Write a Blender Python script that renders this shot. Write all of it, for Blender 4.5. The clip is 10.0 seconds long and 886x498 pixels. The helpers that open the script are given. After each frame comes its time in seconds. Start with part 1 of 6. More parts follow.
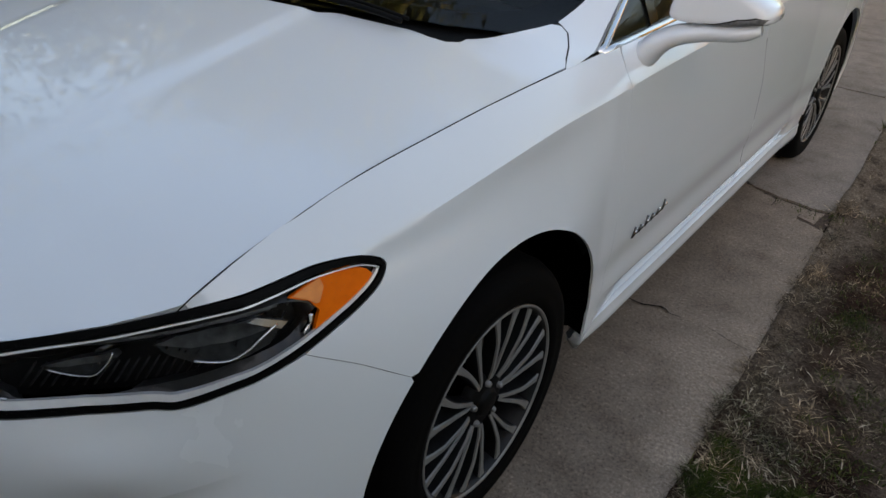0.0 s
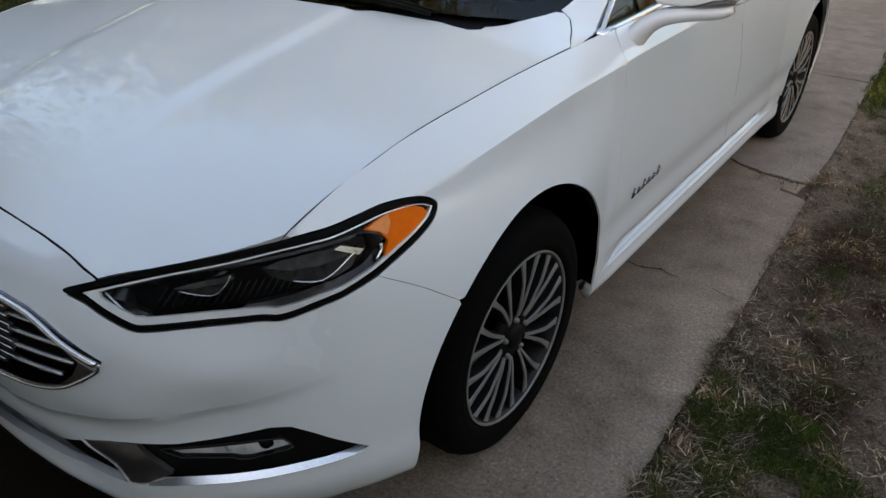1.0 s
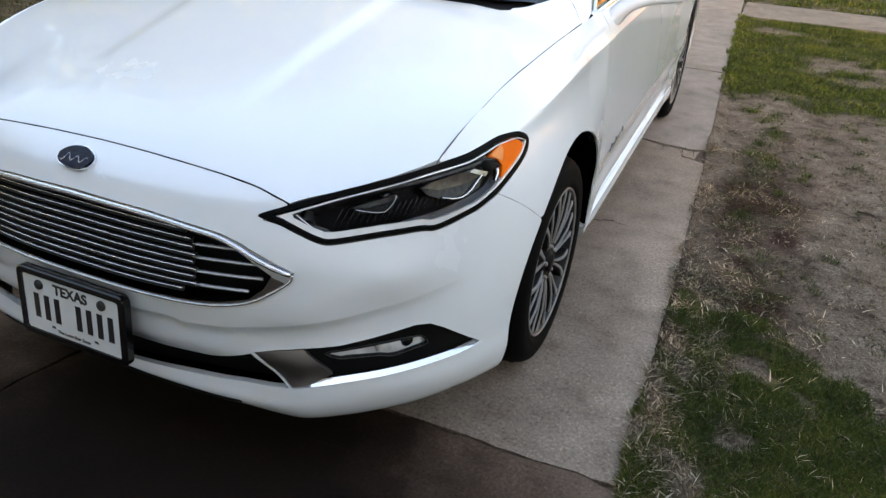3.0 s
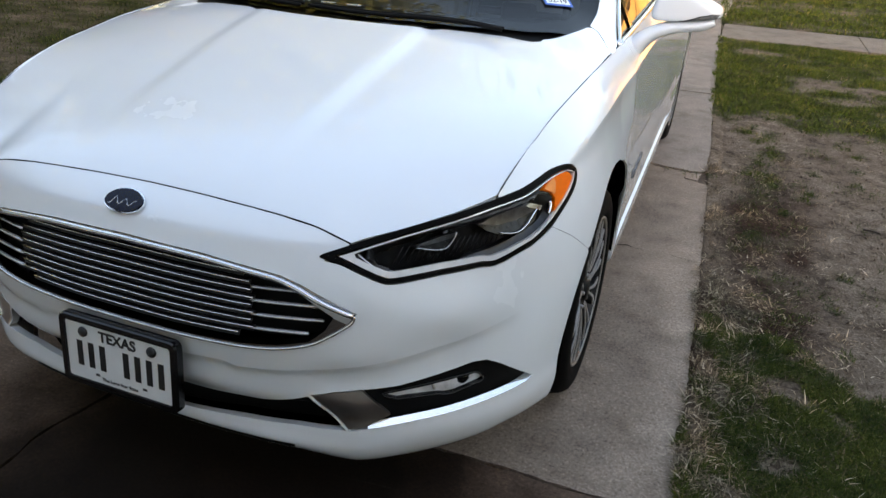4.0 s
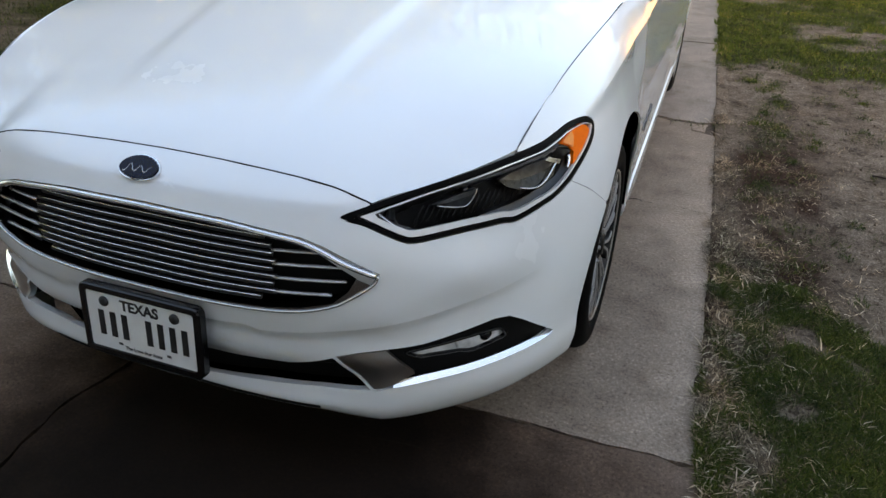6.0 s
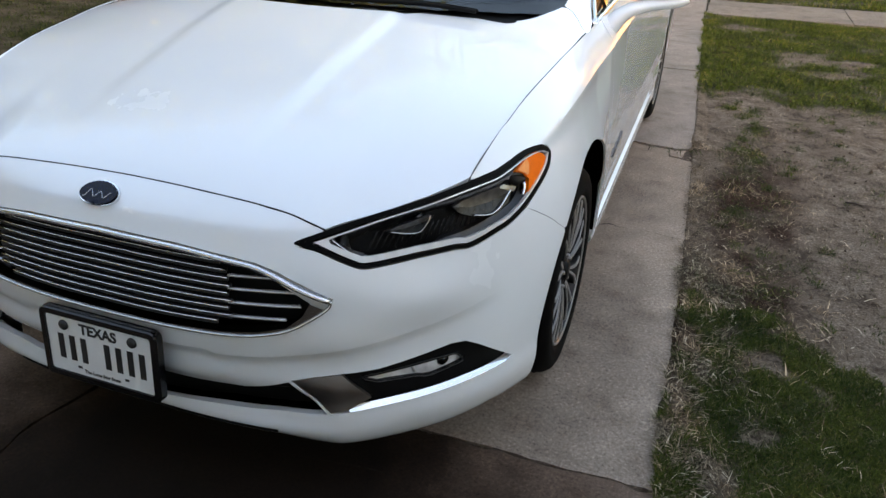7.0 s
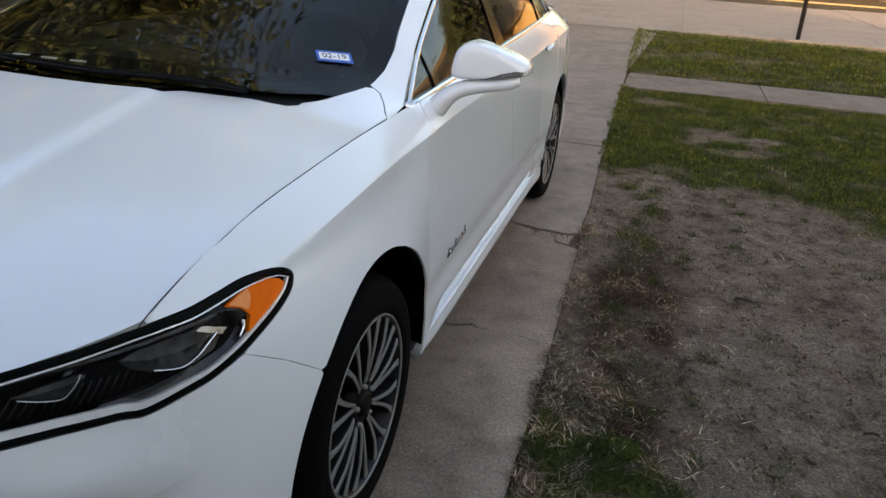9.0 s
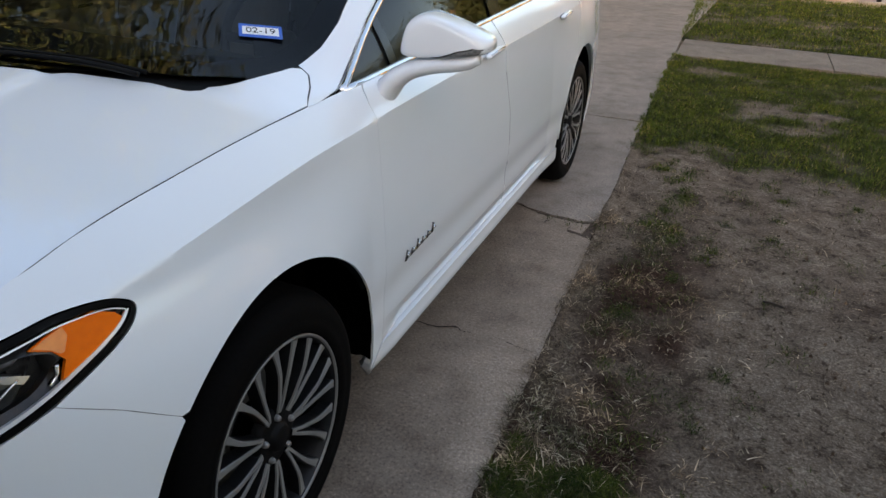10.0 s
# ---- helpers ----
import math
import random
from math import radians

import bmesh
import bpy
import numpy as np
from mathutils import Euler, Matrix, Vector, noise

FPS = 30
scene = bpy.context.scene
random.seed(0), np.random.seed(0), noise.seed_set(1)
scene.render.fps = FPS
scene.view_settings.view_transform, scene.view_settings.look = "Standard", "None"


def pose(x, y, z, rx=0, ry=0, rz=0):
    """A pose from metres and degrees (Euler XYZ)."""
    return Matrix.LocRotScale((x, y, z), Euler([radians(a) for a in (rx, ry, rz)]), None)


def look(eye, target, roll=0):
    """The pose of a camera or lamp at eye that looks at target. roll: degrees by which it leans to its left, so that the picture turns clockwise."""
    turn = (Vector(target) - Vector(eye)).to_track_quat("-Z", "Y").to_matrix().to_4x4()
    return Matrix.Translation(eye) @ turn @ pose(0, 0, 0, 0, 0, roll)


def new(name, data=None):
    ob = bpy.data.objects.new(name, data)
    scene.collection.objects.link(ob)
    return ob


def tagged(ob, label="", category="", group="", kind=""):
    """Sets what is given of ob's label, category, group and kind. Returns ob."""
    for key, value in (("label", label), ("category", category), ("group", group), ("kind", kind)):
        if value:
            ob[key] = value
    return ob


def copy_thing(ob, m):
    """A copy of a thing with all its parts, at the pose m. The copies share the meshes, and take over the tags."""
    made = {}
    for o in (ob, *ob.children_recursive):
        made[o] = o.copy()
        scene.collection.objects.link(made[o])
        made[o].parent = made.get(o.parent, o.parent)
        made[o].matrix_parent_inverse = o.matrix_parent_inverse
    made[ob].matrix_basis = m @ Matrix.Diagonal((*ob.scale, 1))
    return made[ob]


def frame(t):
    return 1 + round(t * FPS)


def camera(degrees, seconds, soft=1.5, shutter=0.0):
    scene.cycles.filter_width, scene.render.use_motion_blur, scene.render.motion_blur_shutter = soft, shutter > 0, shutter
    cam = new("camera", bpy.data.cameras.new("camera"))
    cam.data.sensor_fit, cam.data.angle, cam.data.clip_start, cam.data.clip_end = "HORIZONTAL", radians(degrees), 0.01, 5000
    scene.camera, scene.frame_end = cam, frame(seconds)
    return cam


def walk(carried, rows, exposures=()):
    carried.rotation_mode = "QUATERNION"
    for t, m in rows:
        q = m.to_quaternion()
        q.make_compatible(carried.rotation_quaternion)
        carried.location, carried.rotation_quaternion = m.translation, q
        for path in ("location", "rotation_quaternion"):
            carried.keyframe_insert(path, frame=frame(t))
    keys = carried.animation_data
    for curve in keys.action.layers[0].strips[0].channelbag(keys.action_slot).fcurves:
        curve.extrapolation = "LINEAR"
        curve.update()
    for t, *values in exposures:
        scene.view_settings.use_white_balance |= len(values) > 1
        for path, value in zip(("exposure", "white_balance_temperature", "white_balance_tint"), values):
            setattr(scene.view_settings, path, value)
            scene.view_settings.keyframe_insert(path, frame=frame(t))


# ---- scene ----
cam = camera(62.0, 10.0)
PATH = [
    (0, (1.507, -1.049, 1.444), (0.501, 0.336, 0.410), 3.6),
    (0.3, (1.597, -1.131, 1.449), (0.605, 0.237, 0.380), 0.8),
    (0.5, (1.626, -1.193, 1.454), (0.540, 0.100, 0.382), -2.2),
    (0.8, (1.620, -1.262, 1.472), (0.581, 0.019, 0.341), -0.4),
    (1, (1.618, -1.342, 1.462), (0.610, 0.064, 0.459), 1.2),
    (1.2, (1.589, -1.430, 1.460), (0.665, 0.063, 0.502), 2.0),
    (1.5, (1.500, -1.581, 1.419), (0.650, -0.074, 0.416), 0.4),
    (1.7, (1.472, -1.654, 1.416), (0.666, -0.142, 0.384), 0.9),
    (2, (1.437, -1.732, 1.411), (0.685, -0.156, 0.436), 0.7),
    (2.3, (1.432, -1.856, 1.431), (0.729, -0.262, 0.448), 2.0),
    (2.5, (1.403, -1.919, 1.415), (0.669, -0.389, 0.357), -0.4),
    (2.8, (1.367, -1.963, 1.404), (0.692, -0.415, 0.333), 1.8),
    (3, (1.341, -1.987, 1.435), (0.675, -0.358, 0.485), 3.4),
    (3.2, (1.302, -2.008, 1.447), (0.616, -0.351, 0.562), 2.6),
    (4.3, (1.126, -2.032, 1.446), (0.521, -0.350, 0.549), 3.1),
    (4.5, (1.113, -2.035, 1.447), (0.480, -0.364, 0.549), 3.4),
    (4.7, (1.103, -2.054, 1.445), (0.456, -0.405, 0.518), 3.3),
    (5, (1.102, -2.053, 1.444), (0.452, -0.389, 0.546), 3.4),
    (5.2, (1.105, -2.055, 1.442), (0.483, -0.395, 0.517), 3.1),
    (5.5, (1.110, -2.061, 1.437), (0.506, -0.408, 0.486), 2.2),
    (5.7, (1.109, -2.051, 1.431), (0.514, -0.415, 0.446), 1.1),
    (6.8, (1.174, -2.036, 1.440), (0.579, -0.384, 0.483), 1.4),
    (7, (1.204, -2.028, 1.451), (0.608, -0.361, 0.520), 1.5),
    (7.2, (1.237, -2.020, 1.453), (0.598, -0.366, 0.527), 1.0),
    (7.5, (1.292, -2.002, 1.456), (0.639, -0.344, 0.548), 1.1),
    (7.7, (1.320, -1.970, 1.459), (0.661, -0.298, 0.581), 2.7),
    (8, (1.367, -1.920, 1.448), (0.770, -0.219, 0.582), 5.0),
    (8.2, (1.415, -1.865, 1.454), (0.847, -0.145, 0.606), 4.1),
    (8.5, (1.417, -1.693, 1.421), (0.896, 0.033, 0.556), 4.8),
    (8.7, (1.443, -1.590, 1.431), (0.886, 0.173, 0.667), 4.9),
    (9, (1.485, -1.458, 1.433), (0.981, 0.313, 0.652), 3.5),
    (9.2, (1.537, -1.382, 1.406), (0.922, 0.271, 0.462), 2.2),
    (9.5, (1.632, -1.256, 1.422), (1.059, 0.448, 0.546), 5.6),
    (9.7, (1.683, -1.174, 1.434), (1.028, 0.497, 0.550), 5.4),
    (10, (1.665, -1.070, 1.426), (1.021, 0.611, 0.554), 2.6),
]
KELVIN, TINT = 7200, 18
EXPOSURES = [(t, e, k, TINT) for t, e, k in ((0, 2.42, KELVIN), (1, 2.62, KELVIN), (1.5, 2.70, KELVIN), (2, 2.95, KELVIN), (2.5, 3.22, KELVIN), (3, 3.56, KELVIN), (3.5, 3.48, KELVIN), (4.5, 3.28, KELVIN), (5.5, 3.26, KELVIN), (7, 3.40, KELVIN), (7.5, 3.31, KELVIN), (8.5, 2.93, KELVIN), (9, 2.74, 7000), (10, 2.72, 6900))]
walk(cam, [(t, look(eye, target, roll)) for t, eye, target, roll in PATH], EXPOSURES)

# ---- light ----
world = bpy.data.worlds.new("world")
scene.world = world
world.use_nodes = True
wn = world.node_tree
wn.nodes.clear()
sky = wn.nodes.new("ShaderNodeTexSky")
sky.sky_type = "NISHITA"
sky.sun_disc = False
sky.sun_elevation = radians(7.0)
sky.sun_rotation = radians(158)
sky.air_density = 1.0
sky.dust_density = 5.0
sky.ozone_density = 1.0
bg = wn.nodes.new("ShaderNodeBackground")
bg.inputs["Strength"].default_value = 0.15
out = wn.nodes.new("ShaderNodeOutputWorld")
wn.links.new(sky.outputs[0], bg.inputs[0])
wn.links.new(bg.outputs[0], out.inputs[0])

sun = new("sun", bpy.data.lights.new("sun", "SUN"))
sun.data.energy = 2.0
sun.data.angle = radians(0.6)
sun.data.color = (1.0, 0.72, 0.42)
sun.matrix_world = look((3.72, -9.20, 1.22), (0, 0, 0))


# ---- materials ----
def nodes_of(name):
    m = bpy.data.materials.new(name)
    m.use_nodes = True
    nt = m.node_tree
    return m, nt, nt.nodes["Principled BSDF"]


def link(nt, a, b):
    nt.links.new(a, b)


def add(nt, kind, **values):
    n = nt.nodes.new(kind)
    for k, v in values.items():
        if k in n.inputs:
            n.inputs[k].default_value = v
    return n


def ramp(nt, source, stops):
    r = nt.nodes.new("ShaderNodeValToRGB")
    els = r.color_ramp.elements
    while len(els) < len(stops):
        els.new(0.5)
    for e, (p, c) in zip(els, stops):
        e.position, e.color = p, (*c, 1)
    link(nt, source, r.inputs[0])
    return r.outputs[0]


def noise_tex(nt, scale, detail=4.0, rough=0.55):
    co = nt.nodes.new("ShaderNodeTexCoord")
    n = nt.nodes.new("ShaderNodeTexNoise")
    n.inputs["Scale"].default_value = scale
    n.inputs["Detail"].default_value = detail
    n.inputs["Roughness"].default_value = rough
    link(nt, co.outputs["Object"], n.inputs["Vector"])
    return n.outputs[0]


def bump(nt, p, height, strength, distance=0.002):
    b = nt.nodes.new("ShaderNodeBump")
    b.inputs["Strength"].default_value = strength
    b.inputs["Distance"].default_value = distance
    link(nt, height, b.inputs["Height"])
    link(nt, b.outputs[0], p.inputs["Normal"])


def simple(name, col, rough=0.5, metal=0.0, grain=0.0, scale=60.0, var=0.12, coat=0.0, ior=1.5, spec=0.5):
    m, nt, p = nodes_of(name)
    lo = tuple(c * (1 - var) for c in col)
    hi = tuple(min(1, c * (1 + var)) for c in col)
    n = noise_tex(nt, scale)
    link(nt, ramp(nt, n, [(0.3, lo), (0.7, hi)]), p.inputs["Base Color"])
    p.inputs["Roughness"].default_value = rough
    p.inputs["Metallic"].default_value = metal
    p.inputs["Coat Weight"].default_value = coat
    p.inputs["Coat Roughness"].default_value = 0.04
    p.inputs["IOR"].default_value = ior
    p.inputs["Specular IOR Level"].default_value = spec
    if grain:
        bump(nt, p, n, grain)
    return m


def paint(name):
    m, nt, p = nodes_of(name)
    dust = noise_tex(nt, 2.2, 6)
    fine = noise_tex(nt, 900.0, 2)
    link(nt, ramp(nt, dust, [(0.3, (0.735, 0.775, 0.815)), (0.75, (0.75, 0.79, 0.825))]), p.inputs["Base Color"])
    link(nt, ramp(nt, dust, [(0.3, (0.24,) * 3), (0.75, (0.28,) * 3)]), p.inputs["Roughness"])
    p.inputs["Coat Weight"].default_value = 1.0
    p.inputs["Coat Roughness"].default_value = 0.03
    p.inputs["Coat IOR"].default_value = 1.55
    bump(nt, p, fine, 0.02, 0.0004)
    return m


def clear(name, tint, gloss=0.02, fres=1.45, extra=0.0):
    """Thin clear pane: see-through with a Fresnel gloss."""
    m = bpy.data.materials.new(name)
    m.use_nodes = True
    nt = m.node_tree
    nt.nodes.clear()
    o = nt.nodes.new("ShaderNodeOutputMaterial")
    tr = add(nt, "ShaderNodeBsdfTransparent")
    tr.inputs[0].default_value = (*tint, 1)
    gl = nt.nodes.new("ShaderNodeBsdfGlossy")
    gl.inputs["Roughness"].default_value = gloss
    fr = nt.nodes.new("ShaderNodeFresnel")
    fr.inputs["IOR"].default_value = fres
    mx = nt.nodes.new("ShaderNodeMixShader")
    link(nt, fr.outputs[0], mx.inputs[0])
    link(nt, tr.outputs[0], mx.inputs[1])
    link(nt, gl.outputs[0], mx.inputs[2])
    link(nt, mx.outputs[0], o.inputs[0])
    return m


PAINT = paint("white_car_paint")
CHROME = simple("chrome", (0.75, 0.76, 0.77), 0.13, 1.0, var=0.03)
SATIN = simple("satin_metal", (0.52, 0.53, 0.54), 0.24, 0.85, var=0.06)
GLOSSBLACK = simple("gloss_black_plastic", (0.004, 0.004, 0.0045), 0.15, coat=0.2, var=0.2, spec=0.3)
BLACK = simple("black_plastic", (0.003, 0.003, 0.0032), 0.6, grain=0.1, scale=400, spec=0.1)
SEAL_GAP = simple("seal_and_gap_black", (0.002, 0.002, 0.002), 0.6, spec=0.08)
LINER = simple("wheel_liner", (0.002, 0.002, 0.002), 0.95, grain=0.2, scale=80, spec=0.0)
RUBBER = simple("tyre_rubber", (0.0022, 0.002, 0.002), 0.8, grain=0.25, scale=120, var=0.3, spec=0.06)
RIMFACE = simple("machined_alloy", (0.19, 0.187, 0.183), 0.45, 0.3, var=0.06)
RIMDARK = simple("dark_painted_alloy", (0.009, 0.009, 0.010), 0.40, 0.2, var=0.15, spec=0.25)
HUBCAP = simple("hub_cap_black", (0.003, 0.003, 0.0035), 0.55, var=0.2, spec=0.1)
WINDOW = clear("tinted_glass", (0.26, 0.28, 0.27), fres=1.5)
SCREEN = clear("windscreen_glass", (0.32, 0.35, 0.35), fres=1.27)
LENS = clear("lamp_lens", (0.95, 0.96, 0.97), fres=1.09)
FRIT = simple("black_glass_band", (0.006, 0.006, 0.007), 0.06, coat=0.5)
GROUT = simple("joint_soil", (0.014, 0.011, 0.009), 0.95, grain=0.6, scale=150, var=0.5, spec=0.1)
AMBER = simple("amber_reflector", (1.0, 0.175, 0.0), 0.6, spec=.15, scale=60, var=0.08)
PLATEWHITE = simple("plate_white", (0.72, 0.74, 0.75), 0.35, var=0.04, scale=20)
PLATEBLACK = simple("plate_black", (0.012, 0.012, 0.013), 0.4)
EMBLEM = simple("emblem_blue", (0.002, 0.004, 0.016), 0.25, spec=0.2)
CABIN = simple("cabin_dark_trim", (0.012, 0.012, 0.013), 0.7, grain=0.2, scale=200)
SEATCLOTH = simple("grey_seat_fabric", (0.16, 0.165, 0.17), 0.85, grain=0.3, scale=300)
STICKBLUE = simple("sticker_blue", (0.02, 0.10, 0.45), 0.5)


# ---- tools ----
from mathutils.geometry import delaunay_2d_cdt


def part(name, data, material, parent=None, label=""):
    """Links a bmesh or mesh as one object under a thing or part."""
    if isinstance(data, bmesh.types.BMesh):
        me = bpy.data.meshes.new(name)
        data.to_mesh(me)
        data.free()
    else:
        me = data
    if not me.materials:
        me.materials.append(material)
    ob = new(name, me)
    if parent is not None:
        ob.parent = parent
    return tagged(ob, label) if label else ob


def mesh_of(verts, faces, smooth=True):
    me = bpy.data.meshes.new("m")
    me.from_pydata([tuple(map(float, v)) for v in verts], [], [tuple(f) for f in faces])
    if smooth:
        me.polygons.foreach_set("use_smooth", [True] * len(me.polygons))
    me.update()
    return me


def inside(poly, pts):
    x, y = pts[:, 0], pts[:, 1]
    px, py = poly[:, 0], poly[:, 1]
    qx, qy = np.roll(px, -1), np.roll(py, -1)
    res = np.zeros(len(pts), bool)
    for a, b, c, d in zip(px, py, qx, qy):
        if b != d:
            res ^= ((b > y) != (d > y)) & (x < (c - a) * (y - b) / (d - b) + a)
    return res


def edge_gap(poly, pts):
    best = np.full(len(pts), 9.0)
    for a, b in zip(poly, np.roll(poly, -1, axis=0)):
        d = b - a
        t = np.clip(((pts - a) @ d) / max(d @ d, 1e-12), 0, 1)
        best = np.minimum(best, np.hypot(*(pts - a - t[:, None] * d).T))
    return best


def fine(poly, h, closed=True):
    p = np.asarray(poly, float)
    nxt = np.roll(p, -1, axis=0) if closed else p[1:]
    out = []
    for a, b in zip(p, nxt):
        n = max(1, int(math.ceil(np.linalg.norm(b - a) / h)))
        out += [a + (b - a) * k / n for k in range(n)]
    if not closed:
        out.append(p[-1])
    return np.array(out)


def smooth_line(points, n=6, closed=False):
    """Catmull-Rom through the points."""
    p = np.asarray(points, float)
    q = np.vstack([p[-1:], p, p[:2]]) if closed else np.vstack([2 * p[0] - p[1], p, 2 * p[-1] - p[-2]])
    out = []
    for i in range(1, len(q) - 2):
        for k in range(n):
            t = k / n
            out.append(.5 * (2 * q[i] + (q[i + 1] - q[i - 1]) * t + (2 * q[i - 1] - 5 * q[i] + 4 * q[i + 1] - q[i + 2]) * t * t + (3 * q[i] - q[i - 1] - 3 * q[i + 1] + q[i + 2]) * t ** 3))
    if not closed:
        out.append(p[-1])
    return np.array(out)


def sheet(outer, fn, h=.02, holes=(), rim=.012, side=1, mirror=False, lift=0.0, tall=1.0, creases=()):
    """A panel: the flat outline, less its holes, laid on the surface fn, with its edges turned inwards by rim.
    mirror: both halves of the car in one mesh; side -1: the passenger's side alone; tall: how much finer the second way."""
    outer = np.asarray(outer, float)
    if ((outer[:, 0] * np.roll(outer[:, 1], -1) - np.roll(outer[:, 0], -1) * outer[:, 1]).sum()) < 0:
        outer = outer[::-1]
    loops = [fine(outer, h)] + [fine(np.asarray(k, float), h) for k in holes]
    lo, hi = outer.min(0), outer.max(0)
    g = np.stack(np.meshgrid(np.arange(lo[0] + h / 2, hi[0], h), np.arange(lo[1] + h / 2 / tall, hi[1], h / tall)), -1).reshape(-1, 2)
    g = g[inside(loops[0], g)]
    for k in loops[1:]:
        g = g[~inside(k, g)]
    for k in loops:
        if len(g):
            g = g[edge_gap(k, g) > .45 * h / tall]
    pts, edges, at = [], [], 0
    for k in loops:
        pts += [Vector(p) for p in k]
        edges += [(at + i, at + (i + 1) % len(k)) for i in range(len(k))]
        at += len(k)
    for c in creases:
        pts += [Vector(p) for p in c]
        edges += [(at + i, at + i + 1) for i in range(len(c) - 1)]
        at += len(c)
        if len(g):
            g = g[np.min(np.hypot(g[:, None, 0] - c[None, :, 0], g[:, None, 1] - c[None, :, 1]), axis=1) > .55 * h]
    pts += [Vector(p) for p in g]
    v, e, f, *_ = delaunay_2d_cdt(pts, edges, [], 0, 1e-6)
    uv = np.array([tuple(p) for p in v])
    f = np.array([t for t in f if len(t) == 3])
    mid = uv[f].mean(1)
    keep = inside(loops[0], mid)
    for k in loops[1:]:
        keep &= ~inside(k, mid)
    f = f[keep]
    a, b, c = uv[f[:, 0]], uv[f[:, 1]], uv[f[:, 2]]
    area = (b[:, 0] - a[:, 0]) * (c[:, 1] - a[:, 1]) - (c[:, 0] - a[:, 0]) * (b[:, 1] - a[:, 1])
    longest = np.maximum(np.maximum(((a - b) ** 2).sum(1), ((b - c) ** 2).sum(1)), ((c - a) ** 2).sum(1))
    good = np.abs(area) > np.maximum(1e-10, .012 * longest)
    f, area = f[good], area[good]
    f[area < 0] = f[area < 0][:, ::-1]
    p = fn(uv[:, 0], uv[:, 1])
    du = fn(uv[:, 0] + 1e-3, uv[:, 1]) - fn(uv[:, 0] - 1e-3, uv[:, 1])
    dv = fn(uv[:, 0], uv[:, 1] + 1e-3) - fn(uv[:, 0], uv[:, 1] - 1e-3)
    n = np.cross(du, dv)
    n /= np.maximum(np.linalg.norm(n, axis=1), 1e-9)[:, None]
    p = p + n * lift
    verts, faces = [tuple(q) for q in p], [tuple(map(int, t)) for t in f]
    main = len(verts)
    if rim:
        count = {}
        for t in faces:
            for i in range(3):
                count.setdefault(tuple(sorted((t[i], t[(i + 1) % 3]))), []).append((t[i], t[(i + 1) % 3]))
        top, low = {}, {}
        for key, dirs in count.items():
            if len(dirs) == 1:
                i, j = dirs[0]
                if mirror and abs(p[i][0]) < 1e-4 and abs(p[j][0]) < 1e-4:
                    continue
                for q in (i, j):
                    if q not in top:
                        top[q] = len(verts)
                        verts.append(tuple(p[q]))
                        low[q] = len(verts)
                        verts.append(tuple(p[q] - n[q] * rim))
                faces.append((top[j], top[i], low[i], low[j]))
    if side < 0:
        verts, faces = [(-x, y, z) for x, y, z in verts], [t[::-1] for t in faces]
    if mirror:
        k = len(verts)
        faces = faces + [tuple(q + k for q in t[::-1]) for t in faces]
        verts = verts + [(-x, y, z) for x, y, z in verts]
    me = mesh_of(verts, faces)
    if creases:
        on = set()
        for c in creases:
            on |= {i for i, q in enumerate(uv) if np.min(np.hypot(c[:, 0] - q[0], c[:, 1] - q[1])) < 1e-4}
        flag = me.attributes.new("sharp_edge", "BOOLEAN", "EDGE")
        flag.data.foreach_set("value", [e.vertices[0] in on and e.vertices[1] in on for e in me.edges])
    if mirror:
        bm = bmesh.new()
        bm.from_mesh(me)
        bm.verts.ensure_lookup_table()
        bmesh.ops.remove_doubles(bm, verts=[q for q in bm.verts if abs(q.co.x) < 1e-5 and (q.index % k) < main], dist=1e-4)
        bm.to_mesh(me)
        bm.free()
    return me


def tube(points, r, sides=8, closed=False, flat=1.0, up=(0, 0, 1), taper=None):
    """A bar along a line; flat squeezes it along up."""
    p = [Vector(q) for q in points]
    verts, faces = [], []
    n = len(p)
    for i, q in enumerate(p):
        a, b = (p[(i - 1) % n], p[(i + 1) % n]) if closed else (p[max(i - 1, 0)], p[min(i + 1, n - 1)])
        t = (b - a).normalized()
        x = t.cross(Vector(up))
        x = x.normalized() if x.length > 1e-6 else t.orthogonal().normalized()
        y = x.cross(t)
        rr = float(r * (taper[i] if taper is not None else 1))
        verts += [q + rr * (math.cos(w) * x + flat * math.sin(w) * y) for w in (2 * math.pi * k / sides for k in range(sides))]
    for i in range(n if closed else n - 1):
        j = (i + 1) % n
        for k in range(sides):
            l = (k + 1) % sides
            faces.append((i * sides + k, i * sides + l, j * sides + l, j * sides + k))
    if not closed:
        faces += [tuple(range(sides))[::-1], tuple((n - 1) * sides + k for k in range(sides))]
    return mesh_of(verts, faces)


def lathe(profile, turns=64, axis="x"):
    """Turns (radius, along) pairs round the axis."""
    verts, faces, k = [], [], len(profile)
    for i in range(turns):
        w = 2 * math.pi * i / turns
        verts += [(a, r * math.cos(w), r * math.sin(w)) if axis == "x" else (r * math.cos(w), r * math.sin(w), a) for r, a in profile]
    for i in range(turns):
        j = (i + 1) % turns
        faces += [(i * k + q, j * k + q, j * k + q + 1, i * k + q + 1) for q in range(k - 1)]
    return mesh_of(verts, faces)


